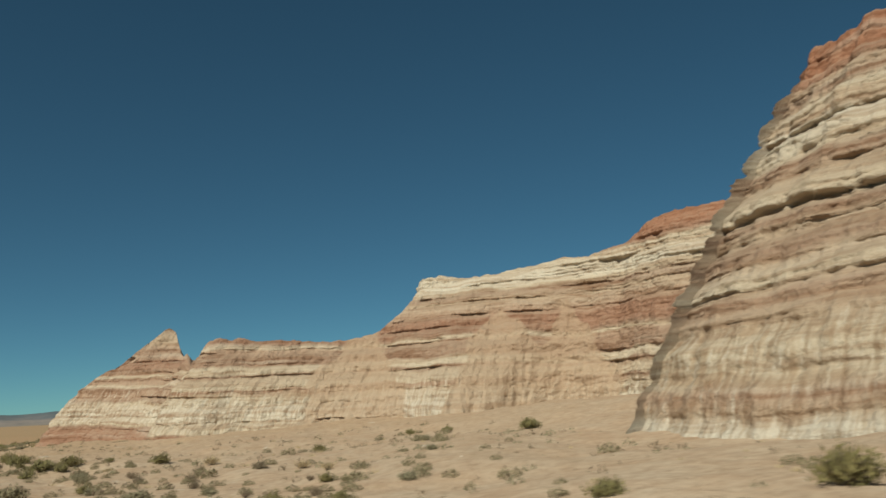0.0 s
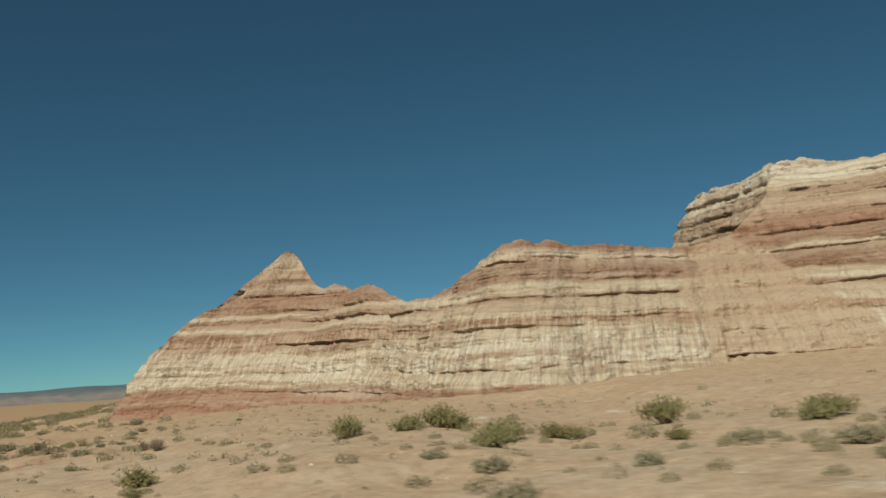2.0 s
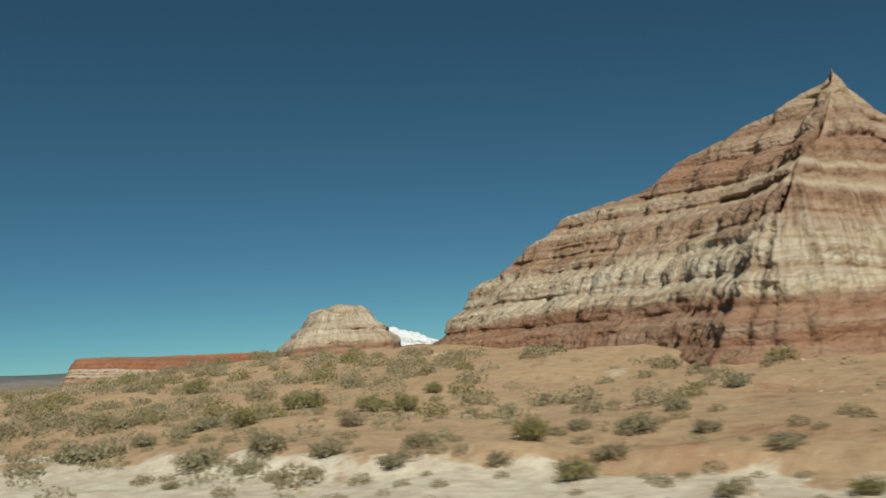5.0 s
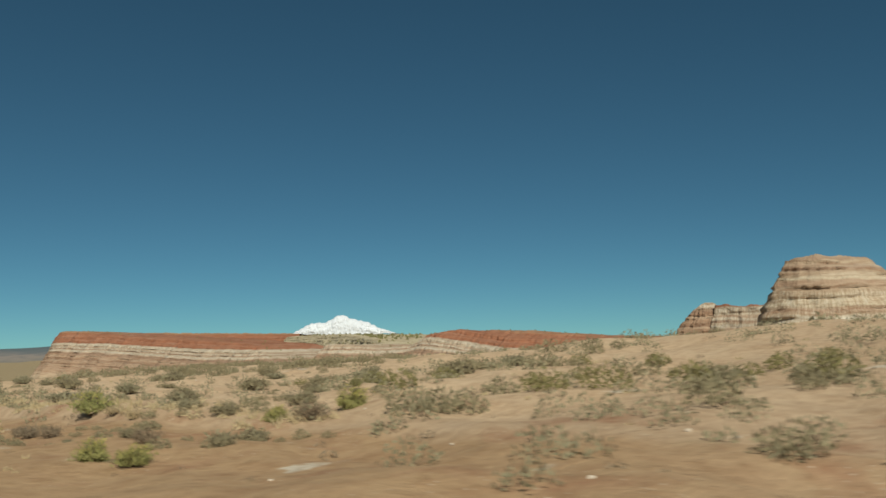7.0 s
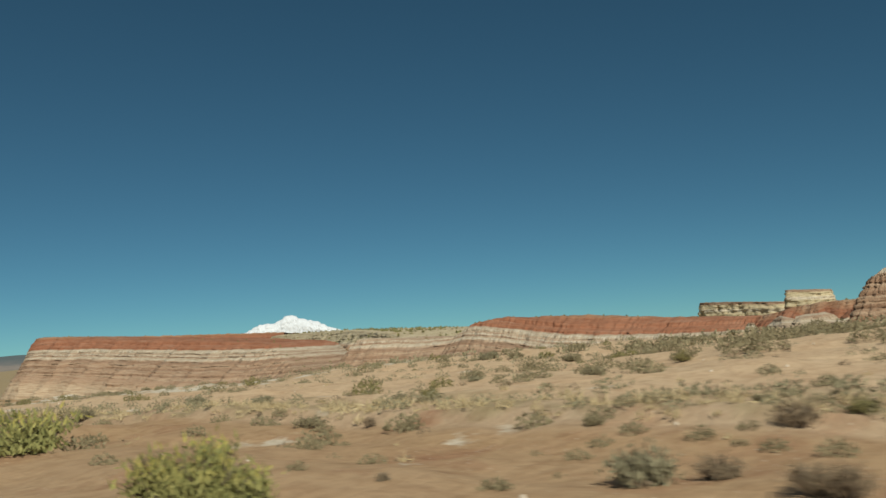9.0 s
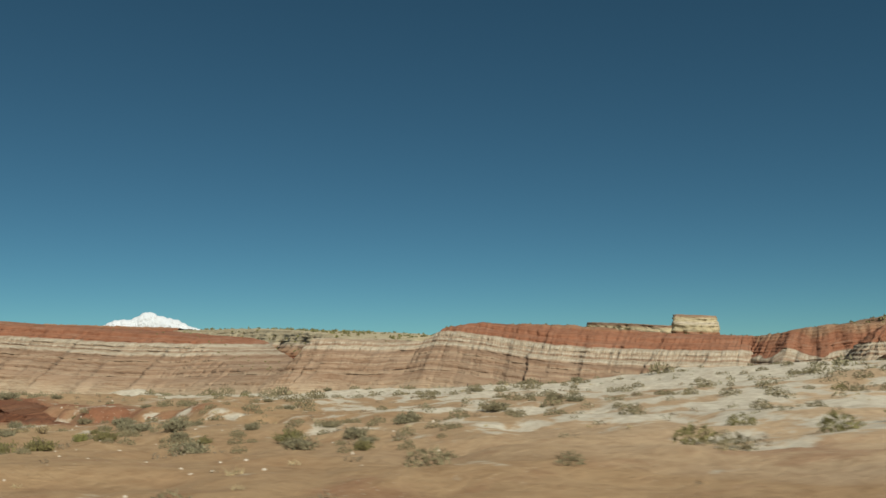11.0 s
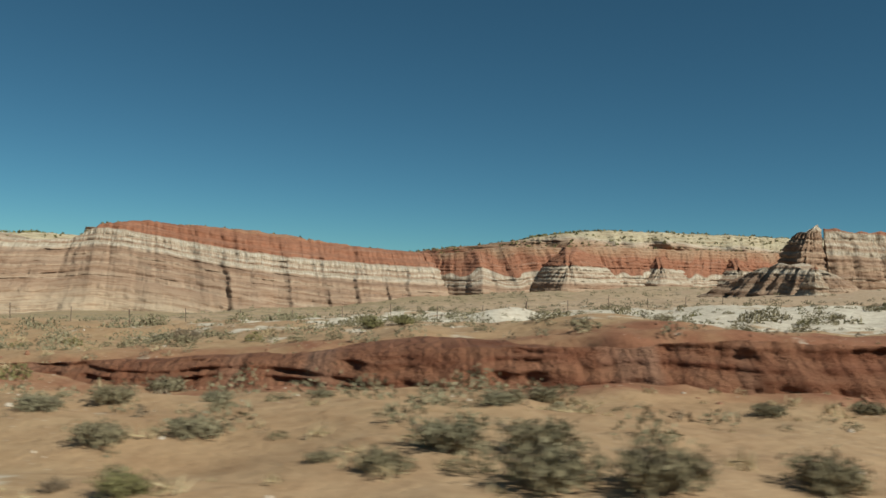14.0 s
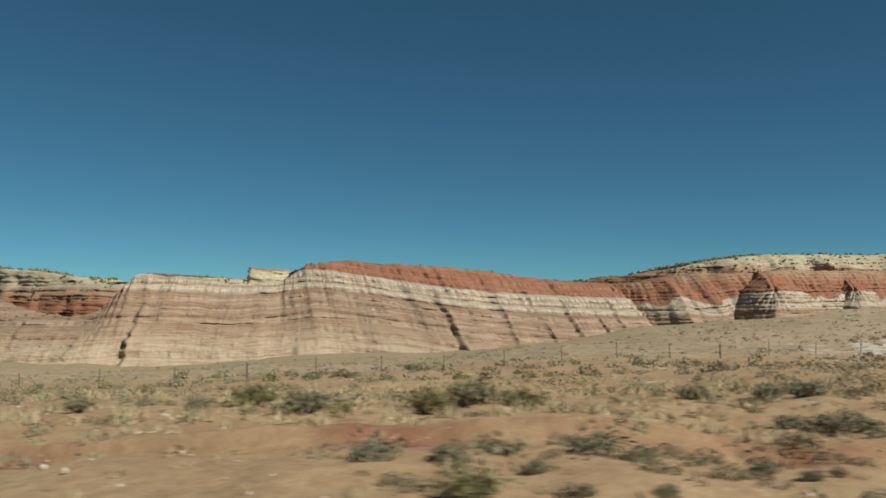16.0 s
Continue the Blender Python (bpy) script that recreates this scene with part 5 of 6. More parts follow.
SAGE_H = [(-67.3, 330.3, 0.75), (-63.5, 331.3, 0.86), (-65.1, 332.0, 0.79), (-56.3, 332.1, 0.99), (-64.3, 333.3, 0.64), (-43.6, 335.5, 1.01), (-59.9, 335.7, 0.91), (-68.3, 336.8, 0.31), (-58.5, 337.5, 0.97), (-67.2, 337.6, 0.86), (-66.8, 337.8, 0.89), (-64.7, 338.3, 0.66), (-61.2, 339.6, 0.52), (-65.5, 340.5, 0.39), (-47.6, 340.3, 0.76), (-47.9, 340.5, 0.71), (-58.3, 341.1, 0.46), (-56.5, 342.8, 1.31), (-56.3, 344.0, 1.18), (-45.8, 344.0, 0.63), (-45.5, 344.2, 0.85), (-65.3, 345.9, 0.40), (-65.4, 346.3, 0.53), (-64.8, 346.6, 0.62), (-56.9, 347.0, 0.44), (-64.8, 347.2, 0.61), (-47.4, 347.7, 0.81), (-57.5, 348.1, 0.84), (-47.7, 349.3, 0.95), (-61.1, 349.4, 0.38), (-60.3, 349.8, 0.40), (-65.6, 350.4, 0.47), (-61.0, 350.7, 0.84)]
SAGE_I = [(-57.9, 351.2, 0.56), (-48.7, 351.4, 1.15), (-64.2, 351.5, 0.40), (-60.5, 351.7, 0.65), (-60.8, 352.3, 0.69), (-51.4, 354.6, 0.56), (-48.1, 356.4, 0.79), (-58.0, 356.6, 1.05), (-61.0, 358.3, 0.46), (-48.6, 358.5, 1.27), (-56.7, 358.5, 0.58), (-57.8, 358.7, 0.82), (-56.1, 359.6, 1.11), (-60.1, 360.5, 0.37), (-56.0, 361.2, 1.21), (-57.1, 362.3, 1.08), (-38.9, 362.9, 1.09), (-54.8, 363.1, 0.67), (-40.3, 363.7, 1.27), (-57.2, 364.4, 1.07), (-58.7, 366.6, 0.99), (-49.0, 367.2, 1.01), (-48.2, 367.9, 1.03), (-58.1, 368.4, 0.63), (-54.6, 368.5, 0.91), (-59.9, 368.5, 0.72), (-60.4, 368.9, 0.76), (-45.4, 369.1, 1.04), (-55.0, 369.3, 0.99), (-54.7, 370.0, 0.66), (-60.1, 371.9, 0.35)]
SAGE_J = [(-59.4, 372.3, 0.48), (-58.7, 374.0, 0.57), (-61.0, 374.2, 0.31), (-58.3, 374.6, 0.66), (-61.2, 375.3, 0.40), (-59.6, 375.7, 0.41), (-50.5, 376.0, 1.25), (-58.1, 376.0, 0.58), (-58.8, 376.9, 0.51), (-58.3, 378.0, 0.82), (4.0, 378.1, 1.30), (-51.7, 379.9, 1.20), (-9.8, 382.3, 0.87), (-9.9, 382.0, 0.81), (-49.9, 382.8, 0.66), (-7.8, 384.7, 1.29), (-7.2, 385.2, 0.95), (-50.0, 385.6, 0.75), (-43.7, 385.7, 0.85)]
GREEN_A = [(7.4, 17.1, 1.29), (3.3, 19.3, 0.74), (-4.0, 21.7, 0.59), (-2.8, 24.8, 0.56), (-3.1, 29.2, 0.31), (-3.8, 29.5, 0.50), (-13.1, 33.7, 0.58), (-20.3, 44.9, 0.61), (-20.8, 46.5, 0.45), (-36.0, 46.5, 0.75), (-14.3, 46.7, 0.87), (-19.5, 47.1, 0.81), (-20.6, 47.3, 1.14), (-24.5, 47.7, 0.65), (-19.5, 48.4, 1.16), (-17.5, 48.4, 0.41), (-21.8, 48.5, 0.69), (-14.9, 48.6, 0.62), (-20.9, 48.8, 0.56), (-21.5, 51.1, 0.46), (4.7, 51.5, 1.03), (-7.0, 51.8, 0.79), (-23.9, 52.2, 0.46), (-25.2, 54.3, 0.95), (-24.8, 54.4, 0.97), (-28.6, 55.0, 0.59), (-41.2, 56.0, 0.42), (0.2, 56.1, 0.61), (-32.8, 56.3, 1.05), (-30.2, 58.0, 0.78), (-30.6, 58.3, 0.79), (-27.4, 58.2, 1.11)]
GREEN_B = [(-32.0, 58.4, 1.12), (-41.5, 59.4, 0.95), (-2.2, 60.1, 0.65), (-35.6, 64.0, 1.18), (-33.6, 64.4, 1.10), (-31.8, 64.8, 1.07), (-32.4, 64.9, 1.16), (-44.3, 65.6, 0.36), (-46.4, 74.2, 0.44), (-47.6, 74.9, 0.32), (-45.0, 80.1, 0.32), (-46.6, 81.7, 0.49), (-47.7, 83.8, 0.52), (-64.0, 95.8, 0.51), (-65.6, 104.6, 0.54), (-67.0, 109.3, 0.78), (-65.4, 111.8, 0.84), (-61.1, 121.2, 1.00), (-61.6, 122.2, 1.02), (-58.5, 122.6, 0.73), (-65.7, 123.4, 0.82), (-61.8, 125.4, 0.97), (-62.3, 125.7, 0.96), (-68.2, 128.2, 0.73), (-58.9, 139.7, 1.23), (-59.0, 139.6, 1.10), (-74.4, 169.9, 0.44), (-71.6, 172.2, 0.95), (-83.7, 184.6, 0.89), (-86.7, 188.1, 1.08), (-79.2, 191.4, 0.89), (-88.0, 192.4, 1.30)]
GREEN_C = [(-79.7, 203.6, 0.47), (-64.8, 213.8, 0.67), (-77.3, 215.2, 0.54), (-73.3, 264.1, 0.54), (-71.9, 267.7, 0.73), (-73.1, 269.8, 0.47), (-76.0, 273.1, 0.85), (-76.6, 274.4, 0.89), (-73.1, 274.0, 0.71), (-70.3, 278.1, 0.34), (-74.9, 285.0, 0.85), (-76.2, 287.9, 0.79), (-62.2, 290.0, 0.37), (-73.3, 299.8, 0.66), (-59.2, 308.9, 0.66), (-70.4, 316.2, 0.83), (-45.7, 326.1, 0.85), (-46.0, 327.3, 0.88), (-70.3, 329.1, 0.57), (-64.5, 341.9, 0.51), (-62.1, 360.3, 1.04), (-62.6, 365.8, 0.74), (-50.4, 374.8, 1.01), (-61.6, 376.7, 0.76), (-51.5, 377.1, 0.90), (-49.1, 381.5, 1.22)]
RABBIT_A = [(-84.6, 164.7, 0.70), (-85.0, 165.6, 0.70), (-77.2, 166.8, 0.84), (-79.0, 167.8, 0.59), (-86.2, 169.8, 0.68), (-87.1, 171.8, 0.46), (-80.3, 175.6, 1.06), (-83.4, 176.3, 1.10), (-85.6, 191.6, 0.79), (-86.4, 191.9, 0.82), (-86.7, 192.5, 0.82), (-87.0, 193.2, 0.78), (-73.2, 275.1, 0.40), (-64.8, 348.1, 0.59), (-64.6, 348.6, 0.59), (-63.0, 356.0, 0.73), (-86.4, 179.2, 1.30), (-86.7, 180.7, 1.52), (-88.1, 198.3, 1.33), (-88.3, 208.9, 0.79), (-88.6, 209.2, 1.14), (-88.9, 209.7, 1.07), (-86.6, 218.5, 1.66)]
DRY_A = [(-3.7, 26.5, 0.42), (-5.8, 26.9, 0.27), (-0.6, 29.6, 0.26), (-4.4, 30.1, 0.28), (-8.7, 32.1, 0.40), (-9.7, 35.4, 0.61), (-12.0, 36.3, 0.48), (-7.3, 36.5, 0.56), (-10.2, 38.4, 0.48), (-13.1, 38.8, 0.48), (-30.2, 41.7, 0.32), (-21.9, 45.1, 0.42), (-18.1, 45.8, 0.66), (-25.0, 51.9, 0.53), (-41.9, 68.1, 0.66), (-42.5, 69.3, 0.56), (-47.6, 69.8, 0.50), (-48.4, 71.5, 0.64), (-55.8, 74.5, 0.38), (-68.6, 115.4, 0.53), (-64.0, 120.2, 0.77), (-78.6, 166.8, 0.98), (-83.1, 167.0, 0.61), (-86.6, 171.2, 0.53), (-83.2, 171.8, 0.64), (-83.5, 172.4, 0.65), (-83.5, 173.1, 0.48), (-79.0, 192.4, 1.11), (-74.2, 200.5, 0.80), (-85.1, 202.3, 0.57)]
DRY_B = [(-85.0, 202.7, 0.65), (-84.0, 204.3, 0.66), (-80.2, 204.5, 0.84), (-86.5, 208.1, 0.22), (-80.2, 214.6, 0.37), (-70.4, 286.3, 0.96), (-70.6, 287.0, 0.97), (-68.3, 303.7, 0.73), (-72.0, 303.8, 1.06), (-70.0, 329.9, 0.30), (-47.8, 333.7, 1.07), (-68.3, 333.5, 0.86), (-68.4, 334.6, 0.94), (-61.9, 343.8, 0.32), (-63.4, 349.2, 0.50), (-63.1, 355.2, 0.24), (-60.0, 371.5, 0.28)]
STRAW_A = [(-4.1, 32.2, 0.49), (-5.6, 36.3, 0.56), (-11.4, 45.2, 0.94), (-16.5, 45.4, 0.47), (-47.1, 83.7, 0.70), (-80.5, 172.6, 0.53), (-80.3, 174.2, 0.56), (-81.1, 183.4, 0.90), (-80.4, 184.2, 0.78), (-71.3, 279.7, 0.51), (-70.4, 282.1, 0.38), (-70.6, 313.7, 0.56), (-64.9, 353.4, 0.38), (-56.5, 365.5, 0.80), (-56.3, 365.6, 0.71)]
OUTER_LISTS = (OUTER_A, OUTER_B, OUTER_C, OUTER_D, OUTER_E,)
SAGE_LISTS = (SAGE_A, SAGE_B, SAGE_C, SAGE_D, SAGE_E, SAGE_F, SAGE_G, SAGE_H, SAGE_I, SAGE_J,)
GREEN_LISTS = (GREEN_A, GREEN_B, GREEN_C,)
RABBIT_LISTS = (RABBIT_A,)
DRY_LISTS = (DRY_A, DRY_B,)
STRAW_LISTS = (STRAW_A,)


# ---------------------------------------------------------------- plants
def part(name, verts, faces, mat, parent, label=""):
    ob = mesh_object(name, verts, faces, mat, parent, False)
    if label:
        ob["label"] = label
    return ob


def tube(verts, faces, a, b, ra, rb):
    """A three-sided twig from a to b."""
    a, b = Vector(a), Vector(b)
    q = (b - a).to_track_quat("Z", "Y")
    base = len(verts)
    for c, r in ((a, ra), (b, rb)):
        for k in range(3):
            verts.append(tuple(c + q @ Vector((r * math.cos(k * 2.094), r * math.sin(k * 2.094), 0))))
    for k in range(3):
        faces.append((base + k, base + (k + 1) % 3, base + 3 + (k + 1) % 3, base + 3 + k))


def leaf(verts, faces, c, size, tall, rnd, spread=0.6):
    """One small folded leaf tuft."""
    yaw, tilt = rnd.uniform(0, 6.283), rnd.gauss(0, spread)
    up = Vector((math.cos(yaw) * math.sin(tilt), math.sin(yaw) * math.sin(tilt), math.cos(tilt)))
    side = up.cross(Vector((math.cos(yaw + 1.3), math.sin(yaw + 1.3), 0.2))).normalized()
    base = len(verts)
    c = Vector(c)
    for p in (c - side * size * 0.5, c - up * size * tall * 0.35, c + side * size * 0.5, c + up * size * tall):
        verts.append(tuple(p))
    faces.append((base, base + 1, base + 2, base + 3))


def bush_shape(seed, lobes, leaves, size, tall, high, ragged):
    """Twigs and leaf tufts of a bush about 1 m wide."""
    rnd = random.Random(seed)
    tv, tf, lv, lf = [], [], [], []
    tips = []
    for i in range(lobes):
        ang = i * 2.399 + rnd.uniform(-0.4, 0.4)
        rad = 0.40 * math.sqrt((i + 0.5) / lobes) * rnd.uniform(0.75, 1.2)
        z = high * (1.0 - 1.5 * rad * rad) * rnd.uniform(1 - ragged, 1.0 + 0.3 * ragged)
        tip = (rad * math.cos(ang), rad * math.sin(ang), max(0.12, z))
        tips.append(tip)
        kink = (tip[0] * 0.55 + rnd.uniform(-0.04, 0.04), tip[1] * 0.55 + rnd.uniform(-0.04, 0.04), tip[2] * 0.45)
        tube(tv, tf, (tip[0] * 0.12, tip[1] * 0.12, -0.08), kink, 0.020, 0.012)
        tube(tv, tf, kink, tip, 0.012, 0.004)
        for _ in range(2):
            side = (tip[0] + rnd.uniform(-0.14, 0.14), tip[1] + rnd.uniform(-0.14, 0.14), tip[2] + rnd.uniform(-0.05, 0.08))
            tube(tv, tf, kink, side, 0.008, 0.003)
    for _ in range(leaves):
        t = rnd.choice(tips)
        s = rnd.uniform(0.35, 1.0)
        c = (t[0] * (0.45 + 0.55 * s) + rnd.gauss(0, 0.075), t[1] * (0.45 + 0.55 * s) + rnd.gauss(0, 0.075), max(0.02, t[2] * s + rnd.gauss(0, 0.05)))
        leaf(lv, lf, c, size * rnd.uniform(0.6, 1.3), tall, rnd)
    return tv, tf, lv, lf


def bush_kind(name, label, category, mat, seeds, lobes, leaves, size, tall, high, ragged, group):
    """Prototypes of one kind, kept as the first plants of it."""
    out = []
    for sd in seeds:
        tv, tf, lv, lf = bush_shape(sd, lobes, leaves, size, tall, high, ragged)
        root = tagged(new(name), label, category, group)
        part("twig_tangle", tv, tf, bark, root)
        part("foliage", lv, lf, mat, root)
        out.append([root, False])
    return out


def plant(kind, places, rnd):
    for x, y, w in places:
        slot = rnd.choice(kind)
        z = float(land(x, y)) - 0.03
        m = pose(x, y, z, 0, 0, rnd.uniform(0, 360)) @ Matrix.Diagonal((w * rnd.uniform(1.15, 1.4), w * rnd.uniform(1.15, 1.4), w * rnd.uniform(0.9, 1.3), 1))
        fresh = [k for k in kind if not k[1]]
        if fresh:
            fresh[0][0].matrix_basis = m
            fresh[0][1] = True
        else:
            ob = copy_thing(slot[0], Matrix())
            ob.matrix_basis = m


rnd = random.Random(4)
sage = bush_kind("sagebrush", "grey-green rounded sagebrush on sandy soil", "bush", sage_leaf, (1, 2, 3, 4, 5), 26, 900, 0.033, 1.8, 0.34, 0.45, "sagebrush on the desert floor")
green = bush_kind("desert_shrub", "olive-green upright desert shrub on sandy soil", "bush", green_leaf, (11, 12, 13), 22, 900, 0.030, 2.6, 0.48, 0.55, "olive shrubs on the desert floor")
rabbit = bush_kind("rabbitbrush", "green rabbitbrush with yellow flower tips near the road", "bush", rabbit_leaf, (21, 22), 30, 1500, 0.026, 3.4, 0.54, 0.9, "rabbitbrush near the road")
dry = bush_kind("dry_shrub", "dark leafless dry shrub on bare soil", "bush", dry_leaf, (31, 32, 33), 24, 800, 0.020, 3.4, 0.52, 0.50, "dry shrubs on the desert floor")
straw = bush_kind("grass_clump", "straw-coloured dry grass clump on sand", "grass", straw_leaf, (41, 42), 18, 700, 0.014, 8.0, 0.50, 0.30, "dry grass clumps on the sand")
for places in SAGE_LISTS:
    plant(sage, places, rnd)
for places in GREEN_LISTS:
    plant(green, places, rnd)
for places in RABBIT_LISTS:
    plant(rabbit, places, rnd)
for places in DRY_LISTS:
    plant(dry, places, rnd)
for places in STRAW_LISTS:
    plant(straw, places, rnd)


def scrub(name, label, points, mat, leaves, size, tall, high, seed):
    """Small plants that nobody could count, in one mesh."""
    r = random.Random(seed)
    lv, lf = [], []
    for x, y, z, w in points:
        close = x - float(road_x(y)) < 48
        big = w * size
        use = min(big, 0.055) if close else big * 1.25
        for _ in range(int(leaves * min(2.2, (big / use) ** 1.5)) if close else int(leaves * 0.7)):
            a, q = r.uniform(0, 6.283), math.sqrt(r.random()) * 0.5 * w
            c = (x + q * math.cos(a), y + q * math.sin(a), z + w * high * r.random() * (1 - 2.2 * (q / w) ** 2))
            leaf(lv, lf, c, use * r.uniform(0.7, 1.4), tall, r, 0.9)
    ob = mesh_object(name, lv, lf, mat, None, False)
    return tagged(ob, label, "plants", kind="stuff")


def near_ridge(x, y):
    """True on the rock masses of the first stretch."""
    return (y < 70 and x > 8 + 0.15 * (42 - y)) or (70 <= y < 88 and x > -28 + (88 - y) * 0.4) or (88 <= y < 150 and x > -30 - (y - 88) * 0.85 + max(0, y - 112) * 0.95)


def scatter(count, y0, y1, d0, d1, w0, w1, seed, clump=0.15, shape=1.0):
    r = random.Random(seed)
    pts = []
    while len(pts) < count:
        y = r.uniform(y0, y1)
        d = d0 + (d1 - d0) * r.random() ** shape
        x = float(road_x(y)) + d
        if near_ridge(x, y) or float(vnoise(x * clump, y * clump, 0, seed)) < r.uniform(-0.9, 0.5):
            continue
        pts.append((x, y, w0 + (w1 - w0) * r.random() ** 2))
    a = np.array(pts)
    z = land(a[:, 0], a[:, 1])
    return [(p[0], p[1], float(h) - 0.02, p[2]) for p, h in zip(pts, z)]


low = scatter(650, 5, 130, 9, 60, 0.18, 0.6, 51) + scatter(450, 125, 255, 9, 120, 0.25, 0.9, 52) + scatter(300, 128, 200, 14, 60, 0.6, 1.4, 57) + scatter(330, 114, 160, 11, 44, 0.6, 1.3, 59, 0.05) + scatter(380, 185, 260, 40, 130, 0.7, 1.5, 58)
low += scatter(620, 255, 335, 24, 120, 0.2, 0.7, 53) + scatter(560, 300, 430, 10, 70, 0.2, 0.8, 54) + scatter(1100, 290, 440, 55, 190, 0.4, 1.1, 55) + scatter(420, 240, 330, 100, 260, 0.5, 1.4, 56) + scatter(640, 322, 410, 13, 70, 0.4, 1.4, 67) + scatter(160, 176, 242, 15.6, 19.0, 0.4, 0.8, 68) + scatter(260, 175, 260, 20, 60, 0.3, 0.8, 69)
outer = [p for places in OUTER_LISTS for p in places]
outer_z = land(np.array([p[0] for p in outer]), np.array([p[1] for p in outer]))
brush = [(p[0], p[1], float(h) - 0.03, p[2] * 1.15) for p, h in zip(outer, outer_z)]
brush += scatter(70, 112, 165, 14, 46, 0.7, 1.5, 91, 0.07) + scatter(60, 178, 258, 18, 70, 0.6, 1.3, 92) + scatter(60, 300, 400, 26, 75, 0.6, 1.3, 93) + scatter(45, 205, 262, 6, 16, 0.5, 1.0, 94)
brush += scatter(170, 168, 228, 30, 64, 0.8, 1.7, 111, 0.06) + scatter(90, 112, 150, 16, 46, 0.7, 1.5, 112, 0.06)
brush += scatter(330, 252, 330, 24, 110, 0.45, 1.0, 113, 0.08)
mates = random.Random(17)
for places in SAGE_LISTS + GREEN_LISTS + DRY_LISTS:
    for px, py, pw in places:
        for _ in range(1 if 280 < py < 332 else 3):
            a, q = mates.uniform(0, 6.283), mates.uniform(0.9, 3.2)
            brush.append((px + q * math.cos(a), py + q * math.sin(a), float(land(px + q * math.cos(a), py + q * math.sin(a))) - 0.02, mates.uniform(0.22, 0.6)))
scrub("outer_brush", "grey-green brush spread thinly over the farther flats", brush, sage_leaf, 170, 0.055, 1.6, 0.45, 95)
leafy = scatter(60, 112, 170, 20, 46, 0.8, 1.6, 96, 0.07) + scatter(45, 178, 258, 10, 70, 0.6, 1.2, 97) + scatter(40, 300, 400, 20, 75, 0.6, 1.2, 98)
scrub("green_brush", "olive-green brush patches among the sage", leafy, green_leaf, 200, 0.048, 1.9, 0.5, 99)
scrub("low_scrub", "scattered small grey-green scrub on the desert floor", low, sage_leaf, 42, 0.08, 1.4, 0.5, 61)
tufts = scatter(620, 166, 242, 15.3, 17.0, 0.2, 0.5, 65, 0.05) + scatter(520, 338, 420, 17, 24, 0.3, 0.6, 106, 0.05) + scatter(420, 330, 420, 34, 44, 0.4, 0.8, 107, 0.05) + scatter(500, 335, 420, 14, 60, 0.2, 0.5, 66) + scatter(650, 290, 400, 8, 26, 0.15, 0.4, 105) + scatter(500, 5, 255, 8, 60, 0.12, 0.3, 62) + scatter(600, 255, 420, 8, 90, 0.12, 0.35, 63)
twigs = scatter(750, 5, 115, 9, 60, 0.15, 0.5, 101) + scatter(450, 125, 260, 9, 60, 0.15, 0.45, 102) + scatter(700, 262, 420, 9, 50, 0.15, 0.5, 103)
scrub("twiggy_scrub", "small brown twiggy scrub dotted over the sand", twigs, dry_leaf, 18, 0.10, 2.0, 0.5, 104)
scrub("dry_grass", "thin straw-coloured dry grass on the sand", tufts, straw_leaf, 22, 0.07, 6.0, 0.35, 64)


def on_top(top, count, w0, w1, seed):
    """Places on a tableland's surface."""
    r = random.Random(seed)
    out = []
    rows, cols = top.shape[:2]
    for _ in range(count):
        i, j = r.randrange(rows - 1), r.randrange(cols - 1)
        u, v = r.random(), r.random()
        p = top[i, j] * (1 - u) * (1 - v) + top[i + 1, j] * u * (1 - v) + top[i, j + 1] * (1 - u) * v + top[i + 1, j + 1] * u * v
        out.append((float(p[0]), float(p[1]), float(p[2]) - 0.05, r.uniform(w0, w1)))
    return out


def on_part(root, name, count, w0, w1, seed):
    """Places on the face of one part of a rock mass."""
    r = random.Random(seed)
    spots = [tuple(v.co) for ob in root.children if ob.name.startswith(name) for v in ob.data.vertices]
    return [(p[0], p[1], p[2] - 0.05, r.uniform(w0, w1)) for p in r.sample(spots, min(count, len(spots)))]


far = on_part(table, "pale_top", 420, 0.5, 1.3, 76) + on_part(table_far, "pale_top", 160, 0.6, 1.6, 77) + on_top(buttress_top, 160, 0.5, 1.2, 75) + on_top(table_top, 1700, 0.6, 1.5, 71) + on_top(table_far_top, 420, 0.8, 2.0, 72) + on_top(scarp_top, 260, 0.4, 0.9, 73)
scrub("far_scrub", "dark scrub dotted over the pale tablelands", far, green_leaf, 16, 0.30, 1.2, 0.55, 74)


# ---------------------------------------------------------------- stones
def stones(name, label, points, mat, seed):
    r = random.Random(seed)
    verts, faces = [], []
    for x, y, z, w in points:
        base = len(verts)
        turn = r.uniform(0, 6.283)
        sx, sy, sz = w * r.uniform(0.7, 1.3), w * r.uniform(0.6, 1.0), w * r.uniform(0.35, 0.6)
        for zz, k in ((-0.3, 0.9), (0.35, 1.0), (0.9, 0.55)):
            for q in range(6):
                g = turn + q * 1.047 + r.uniform(-0.25, 0.25)
                verts.append((x + sx * k * 0.5 * math.cos(g), y + sy * k * 0.5 * math.sin(g), z + sz * zz * r.uniform(0.85, 1.1)))
        for t in (0, 6):
            for q in range(6):
                faces.append((base + t + q, base + t + (q + 1) % 6, base + t + 6 + (q + 1) % 6, base + t + 6 + q))
        faces.append(tuple(base + 12 + q for q in range(6)))
    return tagged(mesh_object(name, verts, faces, mat, None, False), label, "stones", kind="stuff")


